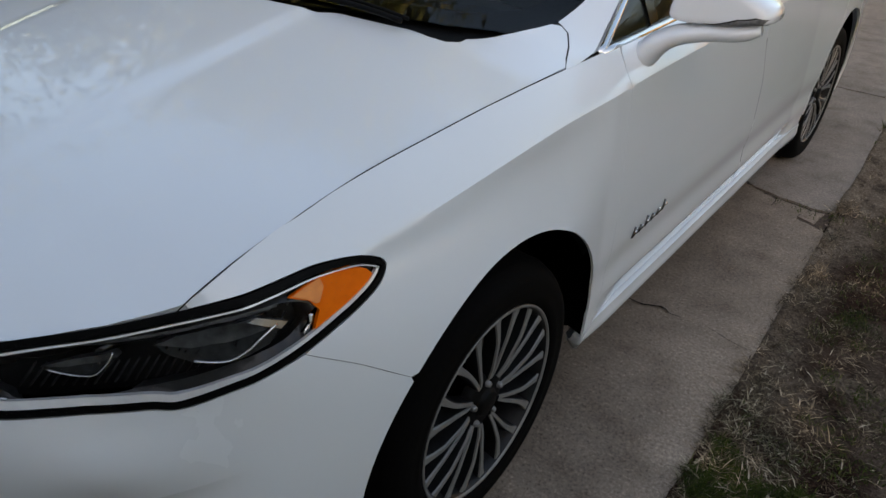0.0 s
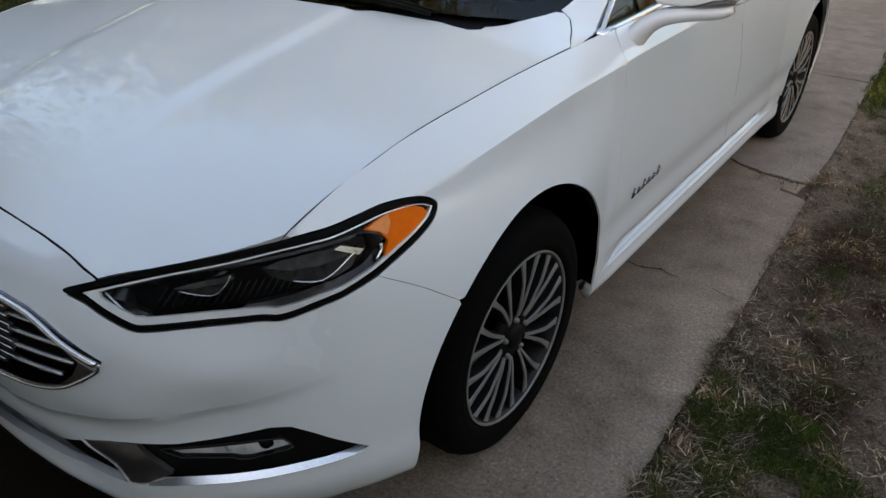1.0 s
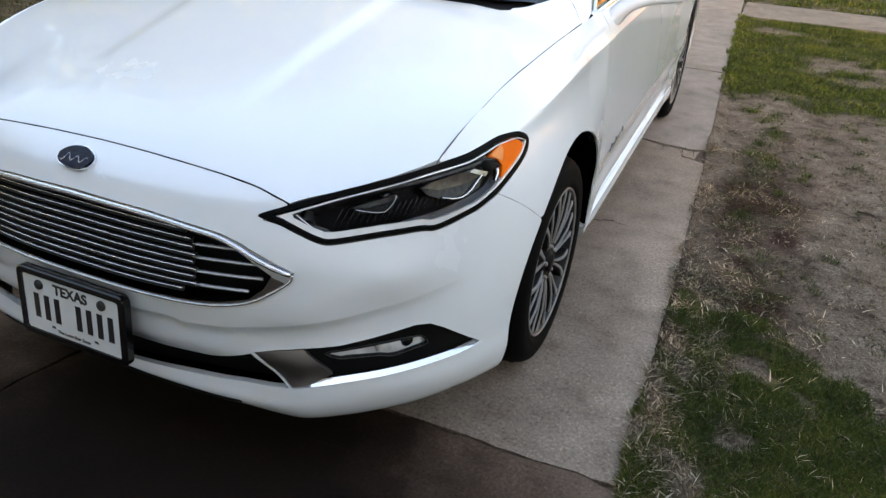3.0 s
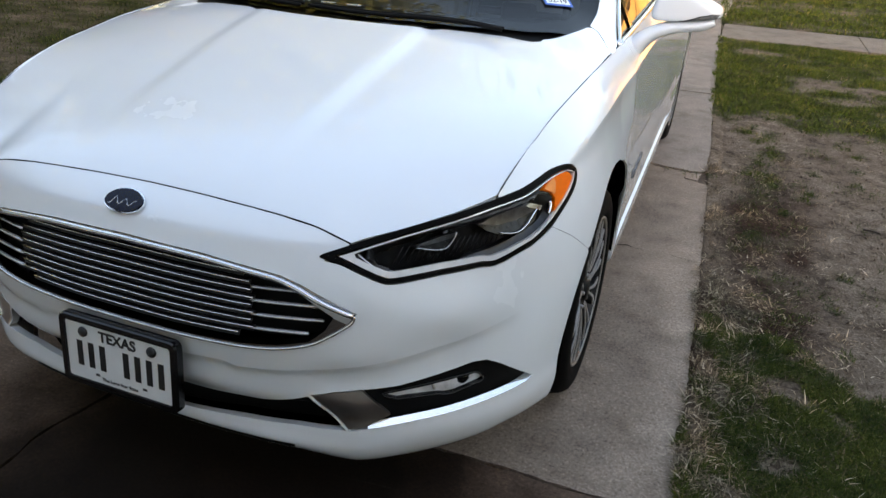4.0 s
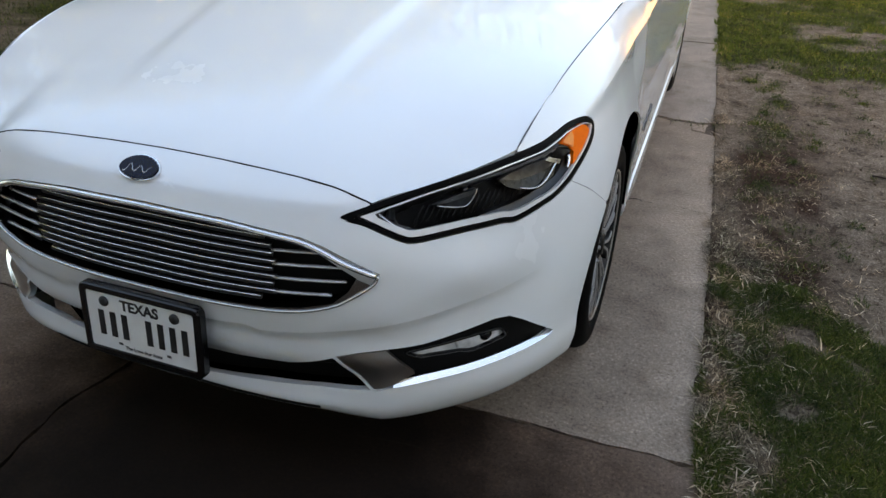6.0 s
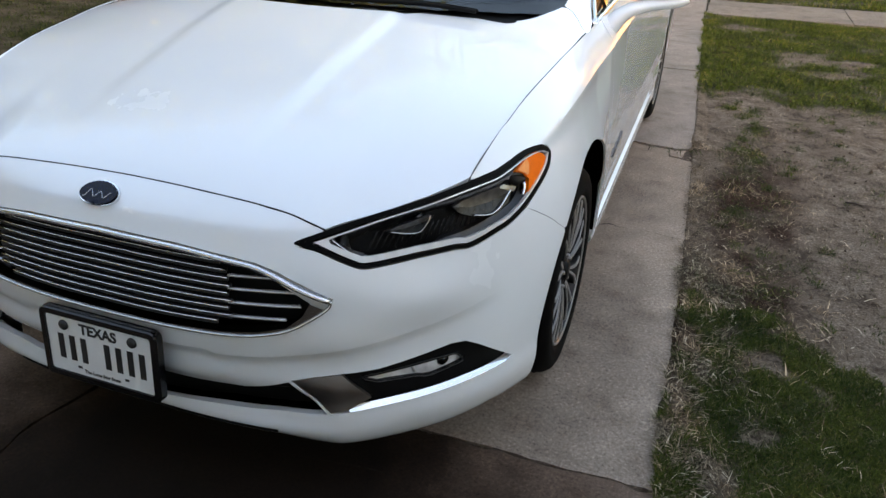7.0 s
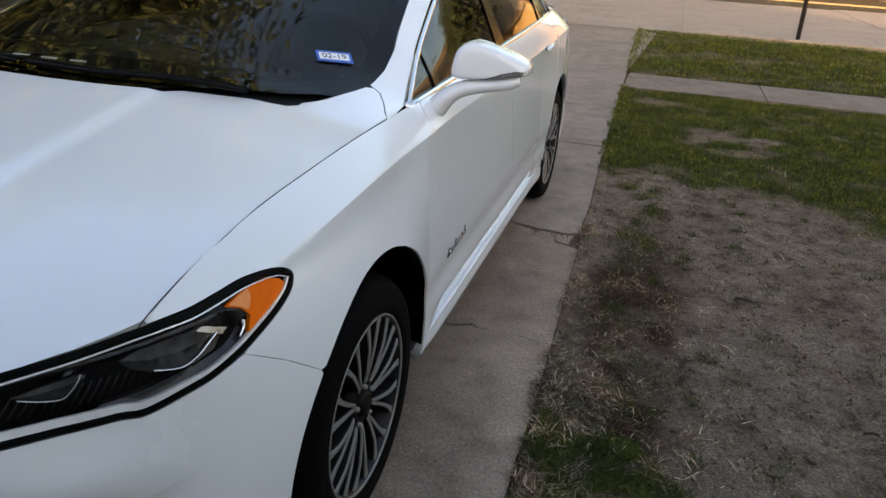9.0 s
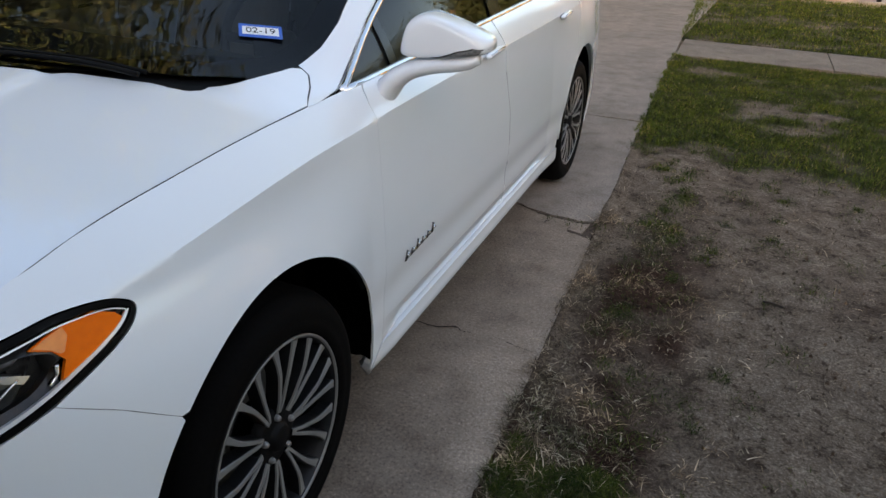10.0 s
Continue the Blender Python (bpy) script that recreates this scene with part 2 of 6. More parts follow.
def block(size, at=(0, 0, 0), bevel=.004, segs=2):
    bm = bmesh.new()
    bmesh.ops.create_cube(bm, size=1)
    bmesh.ops.scale(bm, vec=size, verts=bm.verts)
    bmesh.ops.translate(bm, vec=at, verts=bm.verts)
    if bevel:
        bmesh.ops.bevel(bm, geom=bm.edges[:], offset=bevel, segments=segs, profile=.5, affect="EDGES")
    for q in bm.faces:
        q.smooth = len(q.verts) > 4
    return bm


def writing(text, size, name, material, parent, m, thick=.0006, label="", bold=0.0):
    """Lettering as a mesh."""
    cu = bpy.data.curves.new(name, "FONT")
    cu.body, cu.size, cu.extrude, cu.align_x, cu.align_y, cu.offset = text, size, thick, "CENTER", "CENTER", bold
    tmp = bpy.data.objects.new(name, cu)
    me = bpy.data.meshes.new_from_object(tmp)
    bpy.data.objects.remove(tmp)
    me.transform(m)
    return part(name, me, material, parent, label)


def inset(poly, d):
    """The closed outline moved inwards by d."""
    p = np.asarray(poly, float)
    a, b = np.roll(p, 1, axis=0), np.roll(p, -1, axis=0)
    area = (p[:, 0] * b[:, 1] - b[:, 0] * p[:, 1]).sum()
    e1, e2 = p - a, b - p
    n1 = np.stack([-e1[:, 1], e1[:, 0]], -1) / np.linalg.norm(e1, axis=1)[:, None]
    n2 = np.stack([-e2[:, 1], e2[:, 0]], -1) / np.linalg.norm(e2, axis=1)[:, None]
    n = n1 + n2
    k = np.maximum((n * n).sum(1) / 2, .5)
    return p + np.sign(area) * n / k[:, None] * d

# ---- ground, driveway, walk and road ----


def drive_edge(y):
    return 1.262 - .034 * y


def left_edge(y):
    return -1.80 - .034 * y


def concrete(name, tone, stain, seed, dusty=False):
    m, nt, p = nodes_of(name)
    co = nt.nodes.new("ShaderNodeTexCoord")
    big = noise_tex(nt, .9 + seed, 6, .6)
    mid = noise_tex(nt, 7.0, 5, .6)
    grit = noise_tex(nt, 95.0, 6, .9)
    base = ramp(nt, big, [(.30, tuple(c * stain for c in tone)), (.55, tone), (.8, tuple(c * 1.12 for c in tone))])
    blot = ramp(nt, mid, [(.30, (.72, .69, .665)), (.44, (.93, .92, .91)), (.56, (1.02, 1.02, 1.02)), (.70, (1.16, 1.15, 1.14))])
    spec = ramp(nt, grit, [(.36, (.34, .31, .29)), (.45, (.88, .87, .86)), (.55, (1.06, 1.06, 1.06)), (.65, (1.9, 1.85, 1.8))])
    a = nt.nodes.new("ShaderNodeMix")
    a.data_type, a.blend_type = "RGBA", "MULTIPLY"
    a.inputs[0].default_value = 1
    link(nt, base, a.inputs[6])
    link(nt, blot, a.inputs[7])
    b = nt.nodes.new("ShaderNodeMix")
    b.data_type, b.blend_type = "RGBA", "MULTIPLY"
    b.inputs[0].default_value = 1.0
    link(nt, a.outputs[2], b.inputs[6])
    link(nt, spec, b.inputs[7])
    link(nt, b.outputs[2], p.inputs["Base Color"])
    if dusty:
        # pale dust and wear along the lawn's edge
        sep = nt.nodes.new("ShaderNodeSeparateXYZ")
        link(nt, co.outputs["Object"], sep.inputs[0])
        wob = noise_tex(nt, 2.6, 5, .6)
        sl = nt.nodes.new("ShaderNodeMath")
        sl.operation = "MULTIPLY_ADD"
        link(nt, sep.outputs[1], sl.inputs[0])
        sl.inputs[1].default_value = .034
        link(nt, sep.outputs[0], sl.inputs[2])
        wv = nt.nodes.new("ShaderNodeMath")
        wv.operation = "MULTIPLY_ADD"
        link(nt, wob, wv.inputs[0])
        wv.inputs[1].default_value = .35
        link(nt, sl.outputs[0], wv.inputs[2])
        c = nt.nodes.new("ShaderNodeMix")
        c.data_type, c.blend_type = "RGBA", "MULTIPLY"
        c.inputs[0].default_value = 1.0
        link(nt, b.outputs[2], c.inputs[6])
        lo = nt.nodes.new("ShaderNodeMath")
        lo.operation = "SUBTRACT"
        link(nt, wv.outputs[0], lo.inputs[0])
        lo.inputs[1].default_value = .6
        link(nt, ramp(nt, lo.outputs[0], [(.30, (.86, .85, .84)), (.62, (.98, .98, .98)), (.84, (1.28, 1.28, 1.27))]), c.inputs[7])
        link(nt, c.outputs[2], p.inputs["Base Color"])
    p.inputs["Roughness"].default_value = .92
    p.inputs["Specular IOR Level"].default_value = .15
    bump(nt, p, grit, .4, .002)
    return m


CONCRETE = concrete("driveway_concrete", (.235, .188, .150), .66, 0, True)
PALECON = concrete("pale_driveway_concrete", (.24, .206, .178), .75, .2)


def shaded_slab():
    """Old slab with a wide dark patch, car and house shade put into colour."""
    m = concrete("shade_toned_concrete", (.19, .142, .112), .7, .4)
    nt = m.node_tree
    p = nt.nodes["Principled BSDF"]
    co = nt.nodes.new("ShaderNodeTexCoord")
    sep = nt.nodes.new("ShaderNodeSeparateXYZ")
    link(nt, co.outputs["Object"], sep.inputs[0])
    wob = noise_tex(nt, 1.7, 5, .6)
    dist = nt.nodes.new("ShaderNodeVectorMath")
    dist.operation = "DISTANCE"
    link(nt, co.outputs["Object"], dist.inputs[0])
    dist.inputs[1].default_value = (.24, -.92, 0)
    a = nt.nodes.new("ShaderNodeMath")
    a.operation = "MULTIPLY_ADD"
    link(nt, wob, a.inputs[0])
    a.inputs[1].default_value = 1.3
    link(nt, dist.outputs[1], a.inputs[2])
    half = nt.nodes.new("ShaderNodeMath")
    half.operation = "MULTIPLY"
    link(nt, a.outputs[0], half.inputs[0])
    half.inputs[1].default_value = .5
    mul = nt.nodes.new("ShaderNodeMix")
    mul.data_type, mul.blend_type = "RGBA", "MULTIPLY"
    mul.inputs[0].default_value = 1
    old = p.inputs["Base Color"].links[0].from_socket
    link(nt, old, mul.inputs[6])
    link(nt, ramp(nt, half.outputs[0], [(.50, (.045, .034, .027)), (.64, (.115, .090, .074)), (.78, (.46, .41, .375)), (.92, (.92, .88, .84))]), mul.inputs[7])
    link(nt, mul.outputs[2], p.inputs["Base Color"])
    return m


DARKSLAB = shaded_slab()
GREYCON = concrete("weathered_walk_concrete", (.185, .158, .132), .75, .3)
ROADCON = concrete("road_concrete", (.30, .258, .226), .85, .1)


def slab(name, outline, mat, parent, seed, h=.25, thick=.07, rough=.004):
    """A concrete piece with slightly ragged edges."""
    rnd = random.Random(seed)
    p = fine(np.array(outline, float), .05)
    p = p + np.array([[rnd.uniform(-1, 1) * rough, rnd.uniform(-1, 1) * rough] for _ in p])
    tilt = (rnd.uniform(-.0008, .0008), rnd.uniform(-.0008, .0008))

    def flat(x, y):
        return np.stack([x, y, .0015 * np.sin(x * 2.1 + seed) * np.cos(y * 1.7) + tilt[0] * x + tilt[1] * (y - 2) * .5], -1)
    ob = part(name, sheet(p, flat, h, rim=thick), mat, parent)
    return ob


driveway = tagged(new("pavement"), "cracked grey concrete driveway", kind="structure")
JOINTS = [-4.6, -.50, 2.2, 4.26, 7.02, 8.32, 13.3]
CR_LOW = [(-1.88, 2.45), (-.6, 2.44), (.2, 2.41), (.70, 2.385), (.80, 2.30), (.90, 2.19), (1.0, 2.145), (1.19, 2.08)]
CR_UP = [(-1.88, 2.462), (-.6, 2.452), (.2, 2.424), (.70, 2.402), (.82, 2.325), (.97, 2.29), (1.10, 2.282), (1.185, 2.31)]
g = .007
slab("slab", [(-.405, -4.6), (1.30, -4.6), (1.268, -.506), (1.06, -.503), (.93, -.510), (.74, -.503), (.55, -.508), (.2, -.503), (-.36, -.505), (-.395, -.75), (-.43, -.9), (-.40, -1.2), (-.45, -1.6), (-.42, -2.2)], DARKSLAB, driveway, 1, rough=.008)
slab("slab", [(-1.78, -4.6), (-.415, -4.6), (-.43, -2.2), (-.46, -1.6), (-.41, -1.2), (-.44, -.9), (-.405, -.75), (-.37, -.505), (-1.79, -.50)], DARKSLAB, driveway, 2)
slab("slab", [(-1.79, -.490), (.1, -.496), (.38, -.491), (.66, -.497), (.85, -.492), (1.0, -.498), (1.15, -.490), (1.275, -.497), (drive_edge(1.0), 1.0), (drive_edge(2.05), 2.05)] + CR_LOW[::-1], CONCRETE, driveway, 3)
slab("slab", CR_UP + [(drive_edge(3), 3.0), (drive_edge(4.25), 4.25), (left_edge(4.25), 4.25)], PALECON, driveway, 4, rough=.008)
CRUMBLED = simple("crumbled_concrete_soil", (.075, .056, .044), .95, grain=.8, scale=90, var=.6, spec=.1)
# the broken corner: a sunken chip of concrete with dark soil in the gaps
_xs = np.linspace(.72, 1.182, 24)
_lo, _up = np.interp(_xs, *np.array(CR_LOW).T), np.interp(_xs, *np.array(CR_UP).T)
part("crack", mesh_of([(x, y - .01, -.0085) for x, y in zip(_xs, _lo)] + [(x, y + .01, -.0085) for x, y in zip(_xs, _up)], [(i, i + 1, 25 + i, 24 + i) for i in range(23)], False), CRUMBLED, driveway)
for a, b, low, high, down in ((1, 11, .07, .74, -.003), (11, 17, .05, .84, -.005), (17, 21, .22, .86, -.006)):
    k = slice(a, b + 1)
    edge = [(x + (.002 if i == 0 else 0), y0 + (y1 - y0) * low) for i, (x, y0, y1) in enumerate(zip(_xs[k], _lo[k], _up[k]))]
    back = [(x, y0 + (y1 - y0) * high) for x, y0, y1 in zip(_xs[k], _lo[k], _up[k])]
    slab("broken_chip", edge + back[::-1], CONCRETE, driveway, 30 + a, h=.03, thick=.02, rough=.007).location.z = down
for i, (a, b) in enumerate(zip(JOINTS[3:-1], JOINTS[4:])):
    wide = .35 if i == 2 else 0
    slab("slab", [(left_edge(a), a + g), (drive_edge(a), a + g), (drive_edge(b) + wide, b - g), (left_edge(b) - wide, b - g)], PALECON, driveway, 5 + i)
# crumbs of broken concrete at the driveway's edge
rnd = random.Random(5)
for i in range(16):
    t = rnd.random()
    x, y = .86 + .38 * t, 2.235 + rnd.uniform(-.045, .045) * (1 + t)
    bm = bmesh.new()
    bmesh.ops.create_icosphere(bm, subdivisions=1, radius=rnd.uniform(.005, .014))
    for v in bm.verts:
        v.co *= rnd.uniform(.7, 1.2)
        v.co.z *= .45
    bm.transform(pose(x, y, -.012, 0, 0, rnd.uniform(0, 180)))
    part("concrete_crumb", bm, CONCRETE, driveway)
# hairline cracks, filled with soil
for k, (line, wd) in enumerate((([(.70, 1.055), (.76, 1.066), (.83, 1.060), (.88, 1.085), (.905, 1.09), (.93, 1.075), (.975, 1.077)], .006), ([(1.04, 1.09), (1.10, 1.075), (1.15, 1.06), (1.222, 1.055)], .0025), ([(.2, -.75), (.55, -.7), (.62, -.73)], .003), ([(.70, 6.2), (.86, 6.0), (1.03, 6.05)], .006), ([(-.2, 3.4), (.5, 3.33), (.8, 3.36)], .003))):
    p = smooth_line(line, 5)
    rnd = random.Random(k)
    n = len(p)
    up = [(x, y + wd * rnd.uniform(.2, 1) * math.sin(math.pi * (i + .3) / n)) for i, (x, y) in enumerate(p)]
    dn = [(x, y - wd * rnd.uniform(.2, 1) * math.sin(math.pi * (i + .3) / n)) for i, (x, y) in enumerate(p)]
    verts = [(x, y, .0045) for x, y in up] + [(x, y, .0045) for x, y in dn]
    part("crack", mesh_of(verts, [(i, n + i, n + i + 1, i + 1) for i in range(n - 1)], False), GROUT, driveway)

# side walk and road
walk_way = tagged(new("walkway"), "narrow concrete side walk across the lawn", kind="structure")
for i in range(8):
    a, b = 1.03 + 1.52 * i, 1.03 + 1.52 * (i + 1) - .012
    slab("slab", [(a, 7.10 + .02 * i), (b, 7.12 + .02 * i), (b, 8.16 + .02 * i), (a, 8.14 + .02 * i)], GREYCON, walk_way, 40 + i)
road = tagged(new("road"), "pale concrete street with cracks", kind="structure")
for i in range(-6, 8):
    a, b = i * 4.6 + 1.6, i * 4.6 + 6.19
    for y0, y1 in ((13.9, 20.95), (20.97, 28.0)):
        slab("road_slab", [(a, y0), (b, y0), (b, y1), (a, y1)], ROADCON, road, 80 + i, h=1.2, rough=.01).location = (0, 0, -.03)
slab("apron_slab", [(-3.2, 13.31), (.78, 13.31), (2.0, 13.86), (-4.4, 13.86)], CONCRETE, road, 71).location = (0, 0, -.012)
for x0, x1 in ((-34, -4.4), (2.0, 34)):
    part("curb", block((x1 - x0, .14, .16), ((x0 + x1) / 2, 13.82, -.04), .02), ROADCON, road)
part("curb", block((68, .14, .16), (0, 28.1, -.03), .02), simple("ochre_curb", (.22, .15, .085), .9, scale=12), road)


# ---- lawn ----
def fbm(x, y, f, seed=0.0):
    return noise.noise((x * f + seed, y * f - seed, seed)) + .5 * noise.noise((x * f * 2.1 + seed, y * f * 2.1, seed + 4))


def sstep(a, b, v):
    t = min(1, max(0, (v - a) / (b - a)))
    return t * t * (3 - 2 * t)


def lush(x, y):
    """How green the lawn is at a place, 0 to 1."""
    n1, n2, n3 = fbm(x, y, .9, 3.1), fbm(x, y, 3.2, 7.7), fbm(x, y, 8.0, 1.7)
    if x < -1:
        v = .70 + .35 * n1 + .35 * n2
    elif y < .85:
        inner = .55 - y - 1.35 * max(0, x - 1.62) + .26 * n1 + .34 * n2 + .12 * n3
        v = sstep(-.10, .16, inner) * (1.02 + .45 * n2 + 1.3 * n3) - .9 * sstep(.27, .06, x - drive_edge(y) + .10 * n2)
        v += .7 * sstep(.10, .02, abs(x - 1.262)) * sstep(.09, .03, abs(y + .33))
    elif y < 8:
        v = -.05 + .95 * sstep(3.0, 4.4, y + .5 * n1 + .20 * (x - 1.2)) + .60 * n2 * sstep(2.6, 4.4, y) + .32 * max(0, n1 + n2 - .25)
        v -= .85 * max(0, fbm(x * .45, y * 1.6, 1.3, 12.0)) * sstep(4, 5, y)
        v += 1.0 * sstep(.24, .05, abs(x - 1.49 - .10 * n1)) * sstep(3.6, 2.6, y) * max(0, .14 + n2 + .5 * n3)
        v += .30 * sstep(.25, .9, y - 2.3) * max(0, n2 + n3 - .1)
    else:
        v = .80 + .35 * n1 + .35 * n2
    return min(1.0, max(0.0, v))


def dark_soil(x, y):
    n1 = fbm(x, y, 1.4, 21.0)
    strip = sstep(.27, .08, abs(x - 1.46 - .03 * y + .10 * n1)) * sstep(3.2, 2.0, y) * sstep(.2, .55, y) * (1 - .45 * sstep(1.7, 2.2, y)) * (.95 + .8 * n1 + .7 * fbm(x, y, 5.0, 2.0))
    fringe = .75 * sstep(.30, .10, x - drive_edge(y)) * sstep(-.3, .3, y) * sstep(1.4, .9, y) * (.9 + n1)
    return min(1, max(0, 1.05 * strip + fringe + .6 * max(0, fbm(x, y, 2.4, 8.0) - .10) + .45 * max(0, fbm(x, y, 6.0, 2.0))))


def grid_lines(dense, far):
    out = []
    for a, b, st in dense:
        out += list(np.arange(a, b, st))
    return np.array(sorted([-v for v in far] + out + list(far)))


def lawn_material():
    m, nt, p = nodes_of("lawn_soil")
    at = nt.nodes.new("ShaderNodeAttribute")
    at.attribute_name = "cover"
    sep = nt.nodes.new("ShaderNodeSeparateColor")
    link(nt, at.outputs["Color"], sep.inputs[0])
    fine_n = noise_tex(nt, 105.0, 7, .82)
    mid = noise_tex(nt, 8.0, 7, .7)
    dry = ramp(nt, fine_n, [(.34, (.033, .024, .017)), (.43, (.107, .083, .062)), (.55, (.188, .152, .118)), (.68, (.39, .33, .265))])
    wet = ramp(nt, fine_n, [(.34, (.008, .004, .0025)), (.52, (.036, .018, .012)), (.7, (.12, .075, .05))])
    green = ramp(nt, fine_n, [(.3, (.006, .008, .002)), (.5, (.022, .027, .006)), (.75, (.060, .062, .018))])

    def mix(f, a, b):
        q = nt.nodes.new("ShaderNodeMix")
        q.data_type = "RGBA"
        link(nt, f, q.inputs[0])
        link(nt, a, q.inputs[6])
        link(nt, b, q.inputs[7])
        return q.outputs[2]
    clump = nt.nodes.new("ShaderNodeMix")
    clump.data_type, clump.blend_type = "RGBA", "MULTIPLY"
    clump.inputs[0].default_value = 1
    link(nt, ramp(nt, noise_tex(nt, 26.0, 4, .6), [(.34, (.40, .36, .33)), (.41, (.92, .91, .90)), (.60, (1.0, 1.0, 1.0)), (.70, (1.22, 1.22, 1.22))]), clump.inputs[7])
    blot = nt.nodes.new("ShaderNodeMix")
    blot.data_type, blot.blend_type = "RGBA", "MULTIPLY"
    blot.inputs[0].default_value = .9
    link(nt, mix(sep.outputs[0], mix(sep.outputs[1], dry, wet), green), blot.inputs[6])
    link(nt, ramp(nt, mid, [(.36, (.38, .34, .32)), (.46, (.80, .77, .74)), (.54, (.94, .92, .90)), (.64, (1.18, 1.16, 1.14))]), blot.inputs[7])
    link(nt, blot.outputs[2], clump.inputs[6])
    link(nt, clump.outputs[2], p.inputs["Base Color"])
    p.inputs["Roughness"].default_value = .97
    p.inputs["Specular IOR Level"].default_value = .08
    bump(nt, p, fine_n, .7, .009)
    return m


LAWN = lawn_material()
gx = grid_lines([(-12, -4, .35), (-4, -1.6, .12), (-1.6, 1.0, .3), (1.0, 4.2, .035), (4.2, 12, .3)], [14, 18, 25, 40, 70, 120, 260])
gy = grid_lines([(-12, -3, .5), (-3, 5.5, .04), (5.5, 9, .1), (9, 13.6, .2)], [13.75, 14, 20, 28.2, 30, 34, 40, 55, 80, 130, 260])
verts, cover = [], []
for y in gy:
    for x in gx:
        lawn = (x > drive_edge(y) + .005 or x < left_edge(y)) and -14 < y < 13.7 and abs(x) < 60
        on_walk = 1.0 < x < 13.2 and 7.1 < y < 8.2 + .02 * x
        near = lawn and not on_walk
        z = -.012 + .012 * fbm(x, y, 1.8, 2.0) + .006 * fbm(x, y, 7.0, 9.0) if near else -.05
        if y > 28.15 or abs(x) > 60:
            z = .0
        elif 13.7 <= y:
            z = -.12
        l = lush(x, y) if -13 < x < 13 and -13 < y < 14 else .6
        verts.append((x, y, z))
        cover += [sstep(.32, .85, l), 1.0 if left_edge(y) < x < drive_edge(y) and y < 14 else dark_soil(x, y) if x > 0 else .3, 0, 1]
nx = len(gx)
faces = [(j * nx + i, j * nx + i + 1, (j + 1) * nx + i + 1, (j + 1) * nx + i) for j in range(len(gy) - 1) for i in range(nx - 1)]
me = mesh_of(verts, faces)
at = me.color_attributes.new("cover", "FLOAT_COLOR", "POINT")
at.data.foreach_set("color", cover)
tagged(part("ground", me, LAWN), "patchy lawn of bare soil and short grass", kind="structure")

# ---- body surfaces of the car: x to the driver's side, y to the rear, front axle at y = 0 ----
def spline(xs, ys, x):
    """Monotone cubic through the knots."""
    xs, ys, x = np.asarray(xs, float), np.asarray(ys, float), np.clip(np.asarray(x, float), xs[0], xs[-1])
    h, d = np.diff(xs), np.diff(ys) / np.diff(xs)
    m = np.zeros(len(xs))
    m[0], m[-1] = d[0], d[-1]
    for i in range(1, len(xs) - 1):
        if d[i - 1] * d[i] > 0:
            w1, w2 = 2 * h[i] + h[i - 1], h[i] + 2 * h[i - 1]
            m[i] = (w1 + w2) / (w1 / d[i - 1] + w2 / d[i])
    i = np.clip(np.searchsorted(xs, x, "right") - 1, 0, len(xs) - 2)
    t = (x - xs[i]) / h[i]
    return ys[i] * (1 + 2 * t) * (1 - t) ** 2 + h[i] * m[i] * t * (1 - t) ** 2 + ys[i + 1] * t * t * (3 - 2 * t) + h[i] * m[i + 1] * t * t * (t - 1)


# Plan outline, from the middle of the nose round the driver's side to the middle of the tail.
PLAN = np.array([(0, -.94), (.2, -.936), (.4, -.912), (.545, -.866), (.66, -.785), (.76, -.685), (.84, -.56), (.885, -.44), (.912, -.33), (.926, -.2), (.93, -.02),
                 (.925, .35), (.922, 1.0), (.917, 2.2), (.912, 2.85), (.893, 3.2), (.835, 3.55), (.7, 3.78), (.4, 3.88), (0, 3.91)])


def _dense():
    p = np.vstack([[(-.2, -.936)], PLAN, [(-.4, 3.88)]])
    out = []
    for i in range(1, len(p) - 2):
        t = np.linspace(0, 1, 60, endpoint=False)[:, None]
        ta = np.linalg.norm(p[i] - p[i - 1]) ** .5
        tb = np.linalg.norm(p[i + 1] - p[i]) ** .5
        tc = np.linalg.norm(p[i + 2] - p[i + 1]) ** .5
        m1 = ((p[i] - p[i - 1]) / ta - (p[i + 1] - p[i - 1]) / (ta + tb) + (p[i + 1] - p[i]) / tb) * tb
        m2 = ((p[i + 1] - p[i]) / tb - (p[i + 2] - p[i]) / (tb + tc) + (p[i + 2] - p[i + 1]) / tc) * tb
        out.append(p[i] * (1 + 2 * t) * (1 - t) ** 2 + m1 * t * (1 - t) ** 2 + p[i + 1] * t * t * (3 - 2 * t) + m2 * t * t * (t - 1))
    return np.vstack(out + [p[-2:-1]])


DENSE = _dense()
ARC = np.r_[0, np.cumsum(np.linalg.norm(np.diff(DENSE, axis=0), axis=1))]
_tan = np.gradient(DENSE, ARC, axis=0)
_tan /= np.linalg.norm(_tan, axis=1)[:, None]
for _ in range(40):
    _tan[1:-1] = (_tan[:-2] + 2 * _tan[1:-1] + _tan[2:]) / 4
_tan[0], _tan[-1] = (1, 0), (-1, 0)


def s_at(x, y):
    """Length along the plan outline nearest to (x, y)."""
    return float(ARC[np.argmin((DENSE[:, 0] - x) ** 2 + (DENSE[:, 1] - y) ** 2)])


def plan_at(s):
    return np.stack([np.interp(s, ARC, DENSE[:, 0]), np.interp(s, ARC, DENSE[:, 1])], -1)


